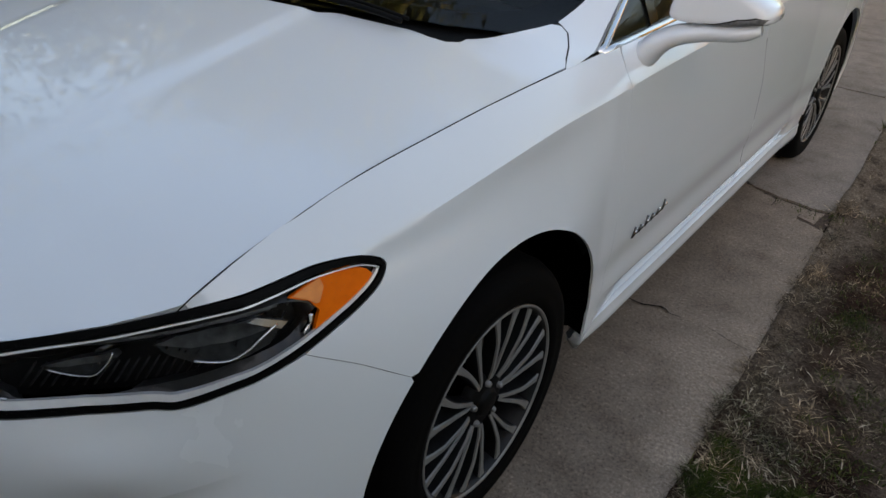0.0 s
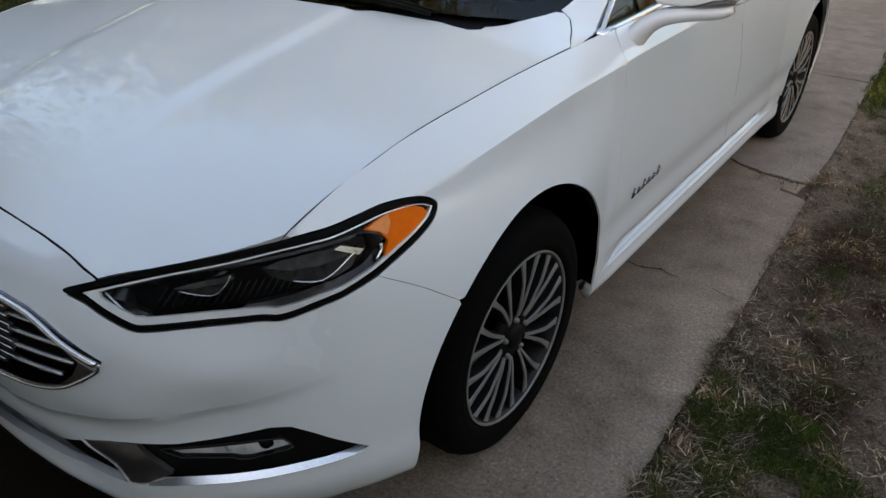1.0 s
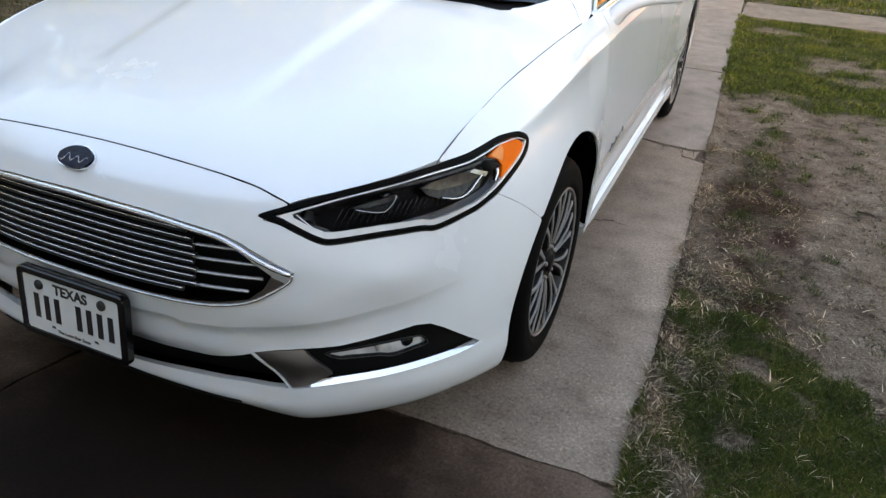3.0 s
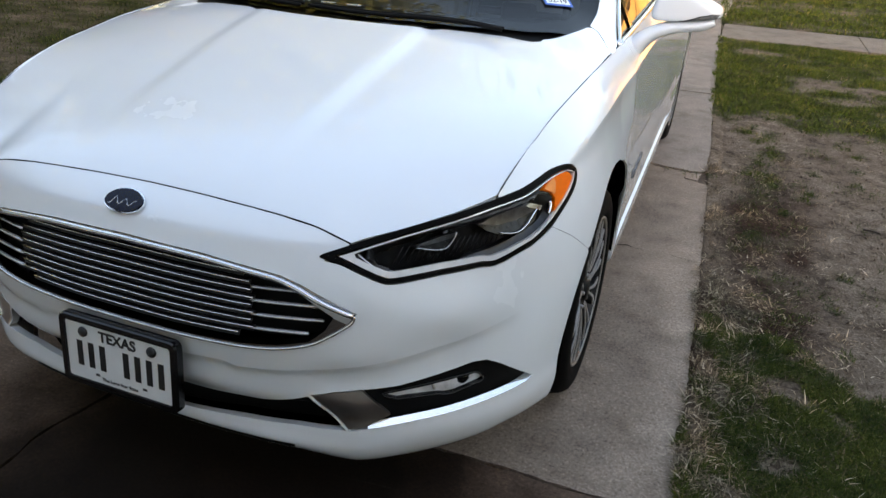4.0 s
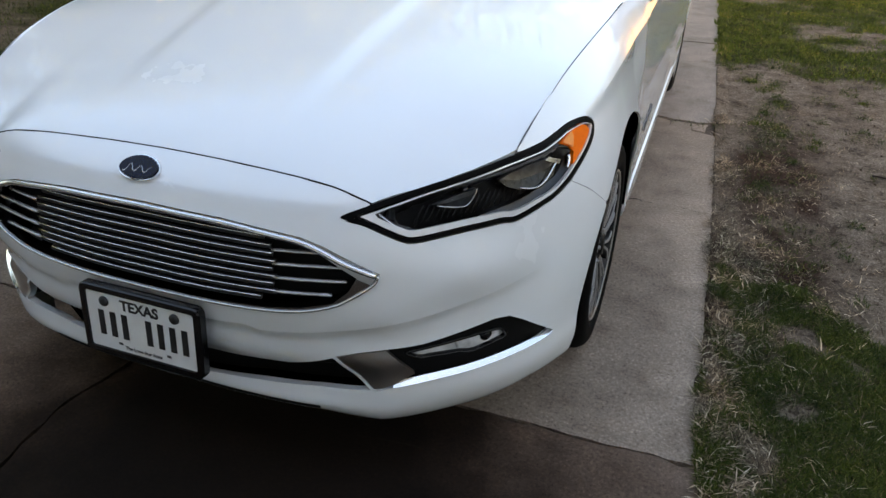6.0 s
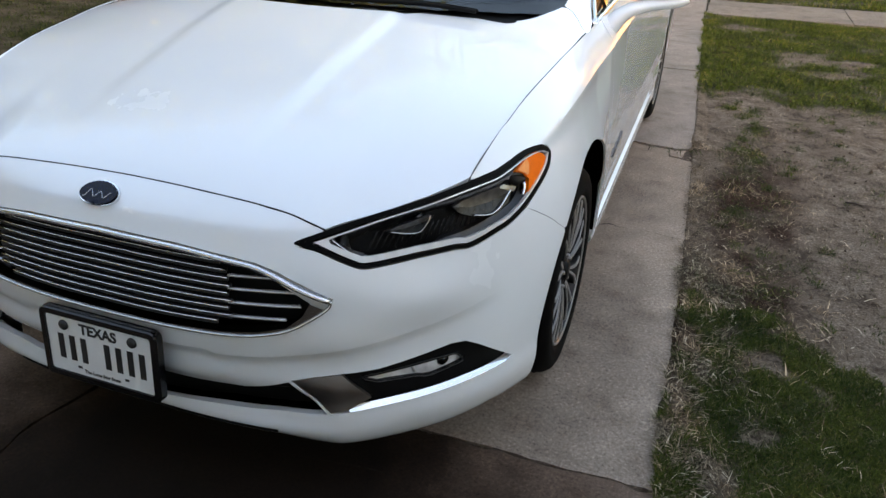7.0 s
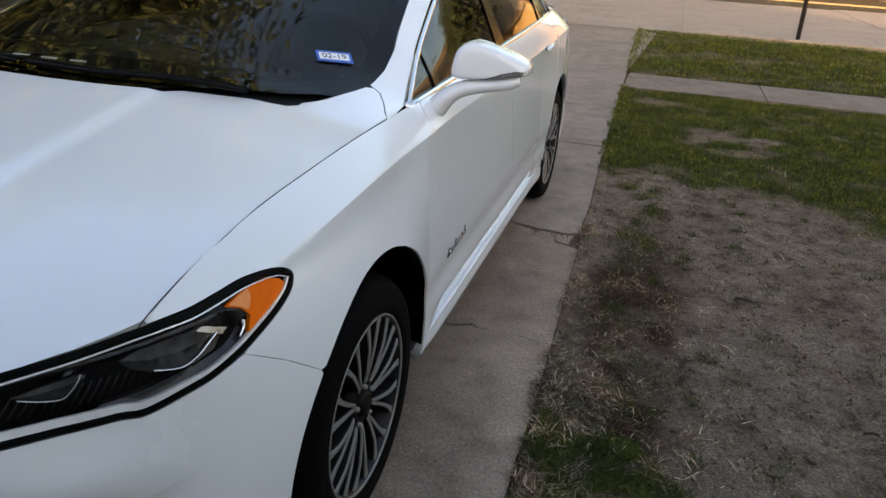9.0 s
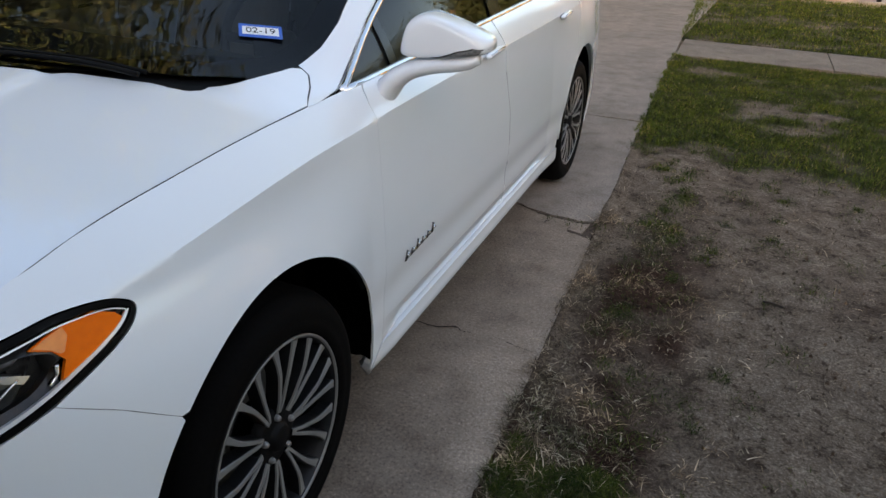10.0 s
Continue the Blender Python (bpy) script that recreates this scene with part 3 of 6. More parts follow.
def normal_at(s):
    t = np.stack([np.interp(s, ARC, _tan[:, 0]), np.interp(s, ARC, _tan[:, 1])], -1)
    return np.stack([t[..., 1], -t[..., 0]], -1)


# Section offsets, outward from the plan outline, by height, at stations along it.
ZK = np.array([.13, .165, .20, .25, .29, .34, .39, .45, .52, .60, .68, .73, .77, .80, .835])
STATIONS = [
    ((0, -.94), (-.14, -.105, -.066, -.028, -.035, -.04, -.008, -.002, .006, -.002, -.014, -.032, -.060, -.110, -.20)),
    ((.40, -.912), (-.13, -.10, -.062, -.022, -.03, -.035, -.006, .0, .006, .0, -.014, -.034, -.058, -.105, -.19)),
    ((.545, -.866), (-.12, -.080, -.040, -.012, -.010, -.014, -.010, -.012, .006, .003, -.008, -.03, -.056, -.08, -.12)),
    ((.70, -.75), (-.12, -.078, -.040, -.012, -.001, -.004, -.007, -.014, -.008, .006, -.018, -.032, -.045, -.056, -.075)),
    ((.84, -.56), (-.11, -.07, -.034, -.008, .002, .002, .004, .006, .004, -.002, -.008, -.014, -.024, -.034, -.048)),
    ((.912, -.33), (-.08, -.03, -.006, .004, .006, .006, .008, .01, .01, .006, -.004, -.014, -.026, -.036, -.05)),
    ((.93, -.02), (-.08, -.03, -.008, .0, .002, .006, .01, .015, .019, .019, .007, -.008, -.021, -.031, -.041)),
    ((.929, .20), (-.12, -.08, -.04, -.012, -.004, -.006, .003, .010, .014, .013, .003, -.010, -.021, -.029, -.037)),
    ((.9275, .40), (-.13, -.10, -.055, -.020, -.015, -.014, -.012, -.010, -.005, -.007, -.012, -.0155, -.0185, -.021, -.024)),
    ((.924, .56), (-.15, -.125, -.055, -.015, -.016, -.014, -.010, -.013, -.006, -.008, -.012, -.0155, -.0185, -.021, -.024)),
    ((.917, 2.2), (-.15, -.125, -.057, -.017, -.018, -.016, -.012, -.015, -.006, -.008, -.012, -.0155, -.0185, -.021, -.024)),
    ((.912, 2.85), (-.08, -.03, -.008, .0, .002, .006, .01, .012, .012, .009, .002, -.004, -.009, -.014, -.020)),
    ((.835, 3.55), (-.12, -.06, -.03, -.02, -.01, -.005, .0, .0, .0, .0, .0, .0, -.004, -.008, -.012)),
    ((0, 3.91), (-.16, -.10, -.06, -.04, -.02, -.01, .0, .0, .0, .0, -.01, -.015, -.02, -.02, -.02)),
]
ST_S = np.array([s_at(*p) for p, _ in STATIONS])
ST_O = np.array([list(o) + [o[-1] + (o[-1] - o[-2]) * k for k in (1.14, 1.86)] for _, o in STATIONS])
ST_O[5, -2:] = -.056, -.060
ST_O[6, -2:] = -.047, -.047
ST_O[7, -2:] = -.042, -.042
ZK = np.append(ZK, (.875, .90))
# Shoulder crease and the top edge of the side, by y.
SH_Y = np.array([-.62, -.45, -.28, -.13, .04, .26, .60, 1.0, 1.8, 2.6, 3.2, 3.6, 3.92])
SH_CREASE = np.array([.800, .840, .869, .889, .907, .921, .935, .939, .944, .952, .958, .95, .94])
SH_TOPZ = np.array([.835, .905, .946, .966, .986, .998, 1.006, 1.014, 1.030, 1.046, 1.055, 1.045, 1.03])
SH_TOPX = np.array([.7512, .7706, .789, .801, .815, .824, .828, .830, .822, .795, .745, .69, .65])


def zk_eval(off, z):
    """Smooth section through the knots ZK: off is (n, k), z is (n,)."""
    h = np.diff(ZK)
    d = np.diff(off, axis=1) / h
    m = np.zeros_like(off)
    m[:, 0], m[:, -1] = d[:, 0], d[:, -1]
    m[:, 1:-1] = (d[:, :-1] * h[1:] + d[:, 1:] * h[:-1]) / (h[1:] + h[:-1])
    z = np.clip(z, ZK[0], 2)
    i = np.clip(np.searchsorted(ZK, z, "right") - 1, 0, len(h) - 1)
    r = np.arange(len(z))
    t = (z - ZK[i]) / h[i]
    cubic = off[r, i] * (1 + 2 * t) * (1 - t) ** 2 + h[i] * m[r, i] * t * (1 - t) ** 2 + off[r, i + 1] * t * t * (3 - 2 * t) + h[i] * m[r, i + 1] * t * t * (t - 1)
    return np.where(z > ZK[-1], off[:, -1] + m[:, -1] * (z - ZK[-1]), cubic)


CREASE_S = [0, .12, .25, .278, .388, .456, .572, .672, .776, .884, .96, 1.05]
CREASE_Z = [.460, .464, .473, .463, .475, .486, .502, .512, .527, .550, .563, .575]


def skirt(s, z):
    """The body's outside below hood, windows and deck: (s, z) to (x, y, z)."""
    s, z = np.atleast_1d(np.asarray(s, float)), np.atleast_1d(np.asarray(z, float))
    p, n = plan_at(s), normal_at(s)
    k = np.stack([np.interp(s, ST_S, c) for c in ST_O.T], -1)
    low = zk_eval(k, z)
    y = p[:, 1]
    zc, zt, xt = (spline(SH_Y, v, y) for v in (SH_CREASE, SH_TOPZ, SH_TOPX))
    low_c = zk_eval(k, zc)
    for _ in range(4):
        along = (p[:, 0] - xt) / np.maximum(n[:, 0], .5)
        yf = y - n[:, 1] * along
        xt, zt = spline(SH_Y, SH_TOPX, yf) + .0004, spline(SH_Y, SH_TOPZ, yf)
    t = np.clip((z - zc) / np.maximum(zt - zc, .02), 0, 1.6)
    high = low_c + (-along - low_c) * (.8 * t + .2 * t ** 2)
    soft = np.interp(y, [-.3, .1, .5, 1.2], [.0014, .0009, .0008, .0008])
    rise = np.where(z > zc, high, low_c + (low_c + along) * np.minimum(.8 * (zc - z) / np.maximum(zt - zc, .02), 3))
    both_way = -soft * np.logaddexp(-low / soft, -rise / soft)
    off = np.where((s > ST_S[4] - .06) & (s < ST_S[12] + .05), np.where(z > zc - .06, both_way, low), low)
    # shallow hollow under the crease that runs from below the grille to the wheel arch
    drop = np.interp(s, CREASE_S, CREASE_Z) - z
    hollow = np.where(drop > 0, np.minimum(drop / .022, 1) * np.clip(1 - (drop - .022) / .10, 0, 1), 0)
    off = off - .0062 * hollow * np.interp(s, [.80, 1.0], [1, 0])
    # the foot of the doors leans in below a low crease, down to the sill
    off = off - np.where(z > .3065, .17 * np.clip(.380 - z, 0, .08), 0) * np.interp(y, [.46, .62, 2.1, 2.3], [0, 1, 1, 0]) * (s > .6)
    return np.stack([p[:, 0] + n[:, 0] * off, p[:, 1] + n[:, 1] * off, z], -1)


# Hood: height over the plan.
HY = np.array([-.95, -.83, -.815, -.77, -.70, -.60, -.40, -.20, .0, .10, .30])
HZ = np.array([.60, .785, .80, .826, .856, .890, .945, .993, 1.036, 1.056, 1.09])
HWY = np.array([-.95, -.82, -.75, -.68, -.614, -.56, -.40, -.278, -.13, .04, .26, .4])
HWX = np.array([.88, .85, .82, .785, .752, .757, .778, .789, .801, .815, .824, .83])
HWZ = np.array([.60, .715, .752, .800, .836, .862, .918, .946, .966, .986, .998, 1.0])


NOSE = [(0, .807), (.15, .806), (.30, .801), (.37, .797), (.45, .790), (.50, .780), (.541, .768)]
_edge = skirt(*np.array(NOSE).T)


def hood(x, y):
    x, y = np.atleast_1d(np.asarray(x, float)), np.atleast_1d(np.asarray(y, float))
    ex, ey, ez = _edge.T
    q = np.minimum(np.abs(x), ex[-1])
    ye, ze = np.interp(q, ex, ey) + .0035, np.interp(q, ex, ez)
    p = hood_base(x, y)
    miss = ze - hood_base(q, ye)[:, 2]
    p[:, 2] += miss * np.exp(-np.clip(y - ye, 0, 9) / .12)
    return p


def hood_base(x, y):
    x, y = np.atleast_1d(np.asarray(x, float)), np.atleast_1d(np.asarray(y, float))
    zc, w, zw = spline(HY, HZ, y), spline(HWY, HWX, y), spline(HWY, HWZ, y)
    q = np.abs(x) / w
    z = zc - (zc - zw) * q ** 2.2
    ridge = .245 + .075 * np.clip(y + .65, -.2, .6)
    fade = np.clip((y + .72) / .25, 0, 1)
    z = z + fade * (.007 / (1 + np.exp(np.clip((np.abs(x) - ridge) / .0055, -40, 40))) - .0035)
    return np.stack([x, y, z], -1)


# Upper body: rail at the top of the side windows, and the middle line from cowl to deck, by y.
RY = np.array([-.2, .10, .26, .39, .70, 1.0, 1.25, 1.6, 2.2, 2.7, 3.1, 3.35, 3.6])
RX = np.array([.83, .83, .826, .818, .745, .69, .64, .605, .595, .62, .67, .70, .71])
RZ = np.array([.96, .985, .992, 1.0, 1.13, 1.265, 1.355, 1.405, 1.40, 1.31, 1.17, 1.07, 1.045])
MZ = np.array([.94, 1.055, 1.105, 1.16, 1.275, 1.375, 1.43, 1.465, 1.455, 1.37, 1.235, 1.13, 1.07])


def upper(u, y):
    """Windscreen, roof and rear window: u from the middle (0) to the rail (1)."""
    u, y = np.atleast_1d(np.asarray(u, float)), np.atleast_1d(np.asarray(y, float))
    xr, zr, zm = spline(RY, RX, y), spline(RY, RZ, y), spline(RY, MZ, y)
    return np.stack([u * xr, y, zr + (zm - zr) * (1 - np.abs(u) ** 3.2)], -1)


def glasshouse(y, t):
    """Side windows and their pillars: t from the belt (0) to the rail (1)."""
    y, t = np.atleast_1d(np.asarray(y, float)), np.atleast_1d(np.asarray(t, float))
    xb, zb = spline(SH_Y, SH_TOPX, y), spline(SH_Y, SH_TOPZ, y)
    xr, zr = spline(RY, RX, y), spline(RY, RZ, y)
    b = np.minimum(xb - .012, .83)
    zb = zb - .006
    return np.stack([b + (xr - b) * t + .035 * np.clip(t * (1 - t), -.1, 1) * np.clip((zr - zb) * 4, 0, 1), y, zb + (zr - zb) * t], -1)


def cowl_top(x, y):
    """Where the hood's rear corner, the fender and the windscreen pillar run together."""
    x, y = np.atleast_1d(np.asarray(x, float)), np.atleast_1d(np.asarray(y, float))
    a = hood(x, y)[:, 2]
    b = upper(np.clip(x / spline(RY, RX, y), 0, 1), y)[:, 2] + .002
    return np.stack([x, y, .005 * np.logaddexp(a / .005, b / .005)], -1)


def hood_whole(x, y):
    p, q = hood(x, y), cowl_top(x, y)
    w = np.clip((np.abs(p[:, 0]) - .60) / .1, 0, 1) * np.clip((p[:, 1] - .16) / .1, 0, 1)
    p[:, 2] += w * (q[:, 2] - p[:, 2])
    return p

# ---- the car ----
car = new("car")
tagged(car, "white four-door sedan with chrome grille parked on the concrete driveway", "car")
WB = 2.85
S0 = s_at(.93, 0.0)
ARCH_R, AXLE_Z = .414, .328
H = .016


def arch_line(sc, a0, a1, n=40, r=ARCH_R):
    return [(sc + r * math.cos(w), AXLE_Z + r * math.sin(w)) for w in np.linspace(radians(a0), radians(a1), n)]


SR = s_at(.912, WB)
LAMP_TOP = [(.471, .744), (.546, .768), (.67, .795), (.789, .816), (.89, .831), (.98, .839), (1.05, .848), (1.11, .855), (1.175, .853), (1.213, .842), (1.232, .826)]
LAMP_LOW = [(1.232, .826), (1.214, .804), (1.175, .784), (1.125, .764), (1.067, .742), (1.0, .722), (.952, .711), (.906, .700), (.872, .695), (.842, .699), (.80, .698), (.71, .694), (.632, .691), (.602, .699), (.575, .711), (.525, .731), (.471, .744)]
LAMP = smooth_line(LAMP_TOP[:-1] + LAMP_LOW[:-1], 5, True)


def past(line, s0):
    return line[line[:, 0] > s0]


LAMP_CUT = [tuple(map(float, q)) for q in inset(LAMP, -.0022)]
GRILLE = [(0, .722), (.2, .718), (.337, .706), (.388, .70), (.439, .686), (.495, .662), (.556, .633), (.546, .608), (.51, .581), (.459, .552), (.388, .532), (.306, .523), (.2, .519), (0, .517)]
GRILLE_IN = [(0, .7115), (.204, .7075), (.337, .6955), (.386, .689), (.430, .674), (.508, .624), (.49, .592), (.455, .562), (.388, .545), (.306, .535), (.2, .531), (0, .529)]
FOG = [(.449, .410), (.505, .422), (.566, .426), (.653, .428), (.75, .441), (.831, .457), (.87, .454), (.908, .433), (1.025, .350), (.954, .343), (.801, .340), (.658, .328), (.536, .311)]
INTAKE = [(0, .345), (.2, .352), (.33, .368), (.4435, .406), (.527, .3105), (.48, .306), (.3, .293), (0, .272)]
SEAM = [(1.067, .738), (1.158, .686), (1.250, .620)]
DOOR_A, DOOR_B = 2.030, 3.105
GAP = .0012

# front bumper cover
arch_f = arch_line(S0, 186, 136)
low = [(0, .165), (.4, .165), (.7, .168), (1.0, .165), (1.10, .172), (1.145, .188)]
hood_edge_low = [(.471, .744)] + NOSE[::-1]
outer = low + [p for p in arch_f if p[1] < .612] + [(s - .0003, z - .0003) for s, z in SEAM[::-1]] + LAMP_CUT[74:129] + hood_edge_low[1:]
_cs = np.arange(.02, .97, .02)
bumper = part("front_bumper", sheet(outer, skirt, H, [GRILLE, FOG, INTAKE], rim=.02, mirror=True, tall=1.6, creases=[np.stack([_cs, np.interp(_cs, CREASE_S, CREASE_Z)], -1)]), PAINT, car, "glossy white front bumper cover")

# hood
lamp3 = [tuple(skirt(s, z)[0]) for s, z in LAMP_TOP]
front = [(float(q[0]), float(q[1]) + .0035) for q in _edge]
lampside = [(p[0] - .001, p[1] + .0025) for p in lamp3[2:5]]
seam_y = np.linspace(-.60, .262, 16)
side_l = [(float(spline(HWY, HWX, y)) - .003, float(y)) for y in seam_y]
back = [(.8225, .275), (.803, .307), (.783, .349), (.757, .386), (.738, .390)] + [tuple(q) for q in smooth_line([(.724, .372), (.710, .318), (.684, .258), (.62, .196), (.52, .150), (.42, .122), (.345, .106), (.29, .076), (.15, .052), (0, .045)], 4)]
part("hood", sheet(front + lampside + side_l + back, hood_whole, .022, rim=.02, mirror=True), PAINT, car, "glossy white hood with soft creases")


def both(name, outer, fn, mat, label="", h=H, rim=.012, holes=(), parent=None, lift=0.0, tall=1.0, creases=()):
    return [part(name, sheet(outer, fn, h, holes, rim, side, lift=lift, tall=tall, creases=creases), mat, parent[side] if isinstance(parent, dict) else (parent or car), label) for side in (1, -1)]


def top_line(s0, s1, n=24):
    res = []
    for s in np.linspace(s0, s1, n):
        p, n = plan_at(s), normal_at(s)
        yf = p[1]
        for _ in range(5):
            yf = p[1] - n[1] * (p[0] - float(spline(SH_Y, SH_TOPX, yf)) - .0004) / max(n[0], .5)
        res.append((float(s), float(spline(SH_Y, SH_TOPZ, yf)) - .001))
    return res


def crease_line(s0, s1):
    s = np.arange(s0, s1, .02)
    return np.stack([s, spline(SH_Y, SH_CREASE, plan_at(s)[:, 1])], -1)


def foot_line(s0, s1):
    s = np.arange(s0, s1, .02)
    return np.stack([s, 0 * s + .380], -1)


# fenders
fl = [(s + .0003, z + .0003) for s, z in SEAM]
arch_b = arch_line(S0, 135, -12)
fender = fl + [p for p in arch_b if p[0] > 1.255] + [(1.972, .27), (DOOR_A - .001, .309), (DOOR_A - .001, .93), (DOOR_A + .003, .96), (DOOR_A + .02, .99)]
ft = top_line(DOOR_A + .035, .905, 30)
fender += ft + LAMP_CUT[21:69]
both("front_fender", fender, skirt, PAINT, "glossy white front fender", h=.014, tall=1.7, rim=.006, creases=[crease_line(S0 - .24, DOOR_A - .006)])
# doors
d1 = [(DOOR_A, .309), (DOOR_B - GAP, .309), (DOOR_B - GAP, .70), (DOOR_B - .05, .85)] + [p for p in top_line(DOOR_B - .06, DOOR_A + .045, 14)] + [(DOOR_A + .026, .99), (DOOR_A + .005, .96), (DOOR_A, .93)]
both("front_door", d1, skirt, PAINT, "glossy white front door", tall=2.0, rim=.012, creases=[crease_line(DOOR_A + .002, DOOR_B - .062), foot_line(DOOR_A + .004, DOOR_B - .006)])
ra = [p for p in arch_line(SR, 188, 90) if p[0] < SR - .05]
d2 = [(DOOR_B + GAP, .309), (SR - .455, .309)] + [(s - .03, z + .01) for s, z in ra[6:30]] + [(SR - .16, .80), (SR - .10, .90)] + top_line(SR - .08, DOOR_B - .05, 14) + [(DOOR_B - .045, .85), (DOOR_B + GAP, .70)]
both("rear_door", d2, skirt, PAINT, "glossy white rear door", tall=2.0, rim=.012, creases=[crease_line(DOOR_B - .052, SR - .092), foot_line(DOOR_B + .006, SR - .46)])
end = float(ARC[-1])
q = [(s - .026, z + .01) for s, z in ra[6:30]]
quarter = [(SR - .156, .80), (SR - .096, .90)][::-1] + q[::-1] + ra[4:] + arch_line(SR, 90, -14) + [(SR + .43, .22), (end - .55, .24), (end, .25), (end, .94), (end - .4, .945), (end - .70, .955), (SR + .66, .99)] + top_line(SR + .48, SR - .075, 30)
both("rear_quarter", quarter, skirt, PAINT, "glossy white rear quarter panel", h=.03, rim=.012, creases=[crease_line(SR - .085, SR + .5)])
# sills
sill = [(1.984, .225), (2.0, .205), (2.04, .185), (SR - .43, .185), (SR - .43, .304), (DOOR_A - .002, .304), (1.977, .262)]


def sill_surface(s, z):
    p, n = skirt(s, z), normal_at(np.atleast_1d(s))
    p[:, :2] += n * np.interp(s, [1.972, 2.08], [0, .001])[:, None]
    return p


both("sill", sill, sill_surface, PAINT, "white sill panel with a raised lip", rim=.03)

# roof and glass
part("roof", sheet([(0, 1.02), (.80, 1.13), (.93, 1.18), (1, 1.22), (1, 2.72), (.9, 2.66), (.5, 2.56), (0, 2.52)], upper, .05, rim=.01, mirror=True), PAINT, car)
ws = [(0, .062), (.3, .085), (.5, .13), (.70, .19), (.835, .272), (.865, .33), (.888, .395), (.915, .5), (.925, .61), (.922, .88), (.91, 1.12), (.8, 1.10), (.4, 1.035), (0, 1.012)]
windscreen = part("windscreen", sheet(ws, upper, .05, rim=0, mirror=True, lift=-.003), SCREEN, car, "clear windscreen reflecting sky and trees")
band_in = [(0, .115), (.3, .14), (.5, .19), (.70, .262), (.80, .36), (.835, .47), (.86, .8), (.855, 1.05), (.8, 1.06), (.4, 1.0), (0, .975)]
part("black_band", sheet(ws, upper, .03, [[(.0001, y) if u == 0 else (u, y) for u, y in band_in]], rim=0, mirror=False, lift=-.006), FRIT, windscreen)
part("black_band", sheet(ws, upper, .03, [[(.0001, y) if u == 0 else (u, y) for u, y in band_in]], rim=0, side=-1, lift=-.006), FRIT, windscreen)
pillar = [(.913, 1.15), (.925, .88), (.929, .61), (1.0, .61), (1.0, .8), (1.0, 1.2)]
both("windscreen_pillar", pillar, upper, PAINT, "white windscreen pillar", h=.02, rim=0, lift=.002)
both("pillar_foot", [(.826, .270), (.806, .3085), (.786, .351), (.7595, .389), (.739, .3935), (.7275, .395), (.7265, .5), (.929 * float(spline(RY, RX, .61)), .61), (float(spline(RY, RX, .61)), .61), (.793, .5), (.8193, .40), (.8297, .31)], cowl_top, PAINT, "", h=.012, rim=0)
part("rear_window", sheet([(0, 2.54), (.5, 2.58), (.9, 2.68), (.92, 3.2), (.5, 3.36), (0, 3.38)], upper, .06, rim=0, mirror=True), WINDOW, car)
both("rear_pillar", [(.93, 2.70), (.995, 2.73), (.995, 3.36), (.7, 3.36), (.93, 3.22)], upper, PAINT, "", h=.04)


def deck(x, y):
    x, y = np.atleast_1d(np.asarray(x, float)), np.atleast_1d(np.asarray(y, float))
    w = np.interp(y, [3.2, 3.6, 3.92], [.79, .70, .66])
    return np.stack([x, y, np.interp(y, [3.2, 3.4, 3.86, 3.92], [1.12, 1.11, 1.085, 1.05]) - .06 * (np.abs(x) / w) ** 3], -1)


part("trunk_lid", sheet([(0, 3.36), (.55, 3.35), (.74, 3.28), (.705, 3.55), (.66, 3.84), (0, 3.90)], deck, .06, mirror=True), PAINT, car)


def on_skirt(pts, lift=0.0, side=1):
    """Places over the body, lift metres out from it."""
    s, z = np.array(pts, float).T
    p, n = skirt(s, z), normal_at(s)
    p[:, :2] += n * lift
    p[:, 0] *= side
    return [Vector(q) for q in p]


# ---- headlights ----
SMOKE = simple("smoked_clear_plastic", (.016, .017, .018), .22, .3, scale=60, var=.7, spec=.3)
SMOKEGLASS = simple("grey_frosted_glass", (.045, .046, .048), .28, .35, scale=40, var=.7, coat=.2)
TOPBAND = simple("frosted_lamp_band", (.16, .163, .168), .25, .4, scale=50, var=.5)
RIB = simple("lamp_rib", (.014, .0145, .016), .35, .1, spec=.25)
SHROUD = simple("smoked_shroud", (.30, .305, .31), .2, .7, scale=45, var=.2)
LAMPGREY = simple("smoked_lamp_trim", (.018, .018, .019), .3, .3, coat=.1)
GUIDE = simple("white_light_guide", (0.88, 0.885, 0.89), 0.16, 0.15, var=0.10, scale=25, coat=0.5)
AMBER_PALE = simple("pale_amber", (1.0, 0.30, 0.055), 0.45, coat=0.2, scale=60, var=0.12)
BOWL = simple("dark_lamp_bowl", (0.003, 0.003, 0.0035), 0.4, var=0.2, spec=0.1)
PROJ = simple("projector_glass", (0.006, 0.007, 0.009), 0.08, spec=.4)
BOWL_LINE = smooth_line([(.566, .750), (.638, .770), (.729, .786), (.837, .799), (.928, .811), (1.036, .818), (1.085, .808), (1.096, .793), (1.081, .776), (1.045, .754), (.979, .741), (.888, .724), (.796, .714), (.724, .709), (.640, .708)], 3, True)
AMBER_LINE = [(1.058, .824), (1.085, .833), (1.12, .842), (1.163, .843), (1.197, .829), (1.209, .816), (1.18, .803), (1.143, .789), (1.087, .762), (1.095, .780), (1.103, .795), (1.089, .812)]
headlight = {}
_k = np.arange(len(LAMP))
_top = 5 * (len(LAMP_TOP) - 1)
# black border: wide along the top, narrow below
BAND = np.interp(_k, [0, 8, _top - 22, _top - 4, len(LAMP) - 6, len(LAMP) - 1], [.0125, .0135, .0130, .0115, .0110, .0125])[:, None]
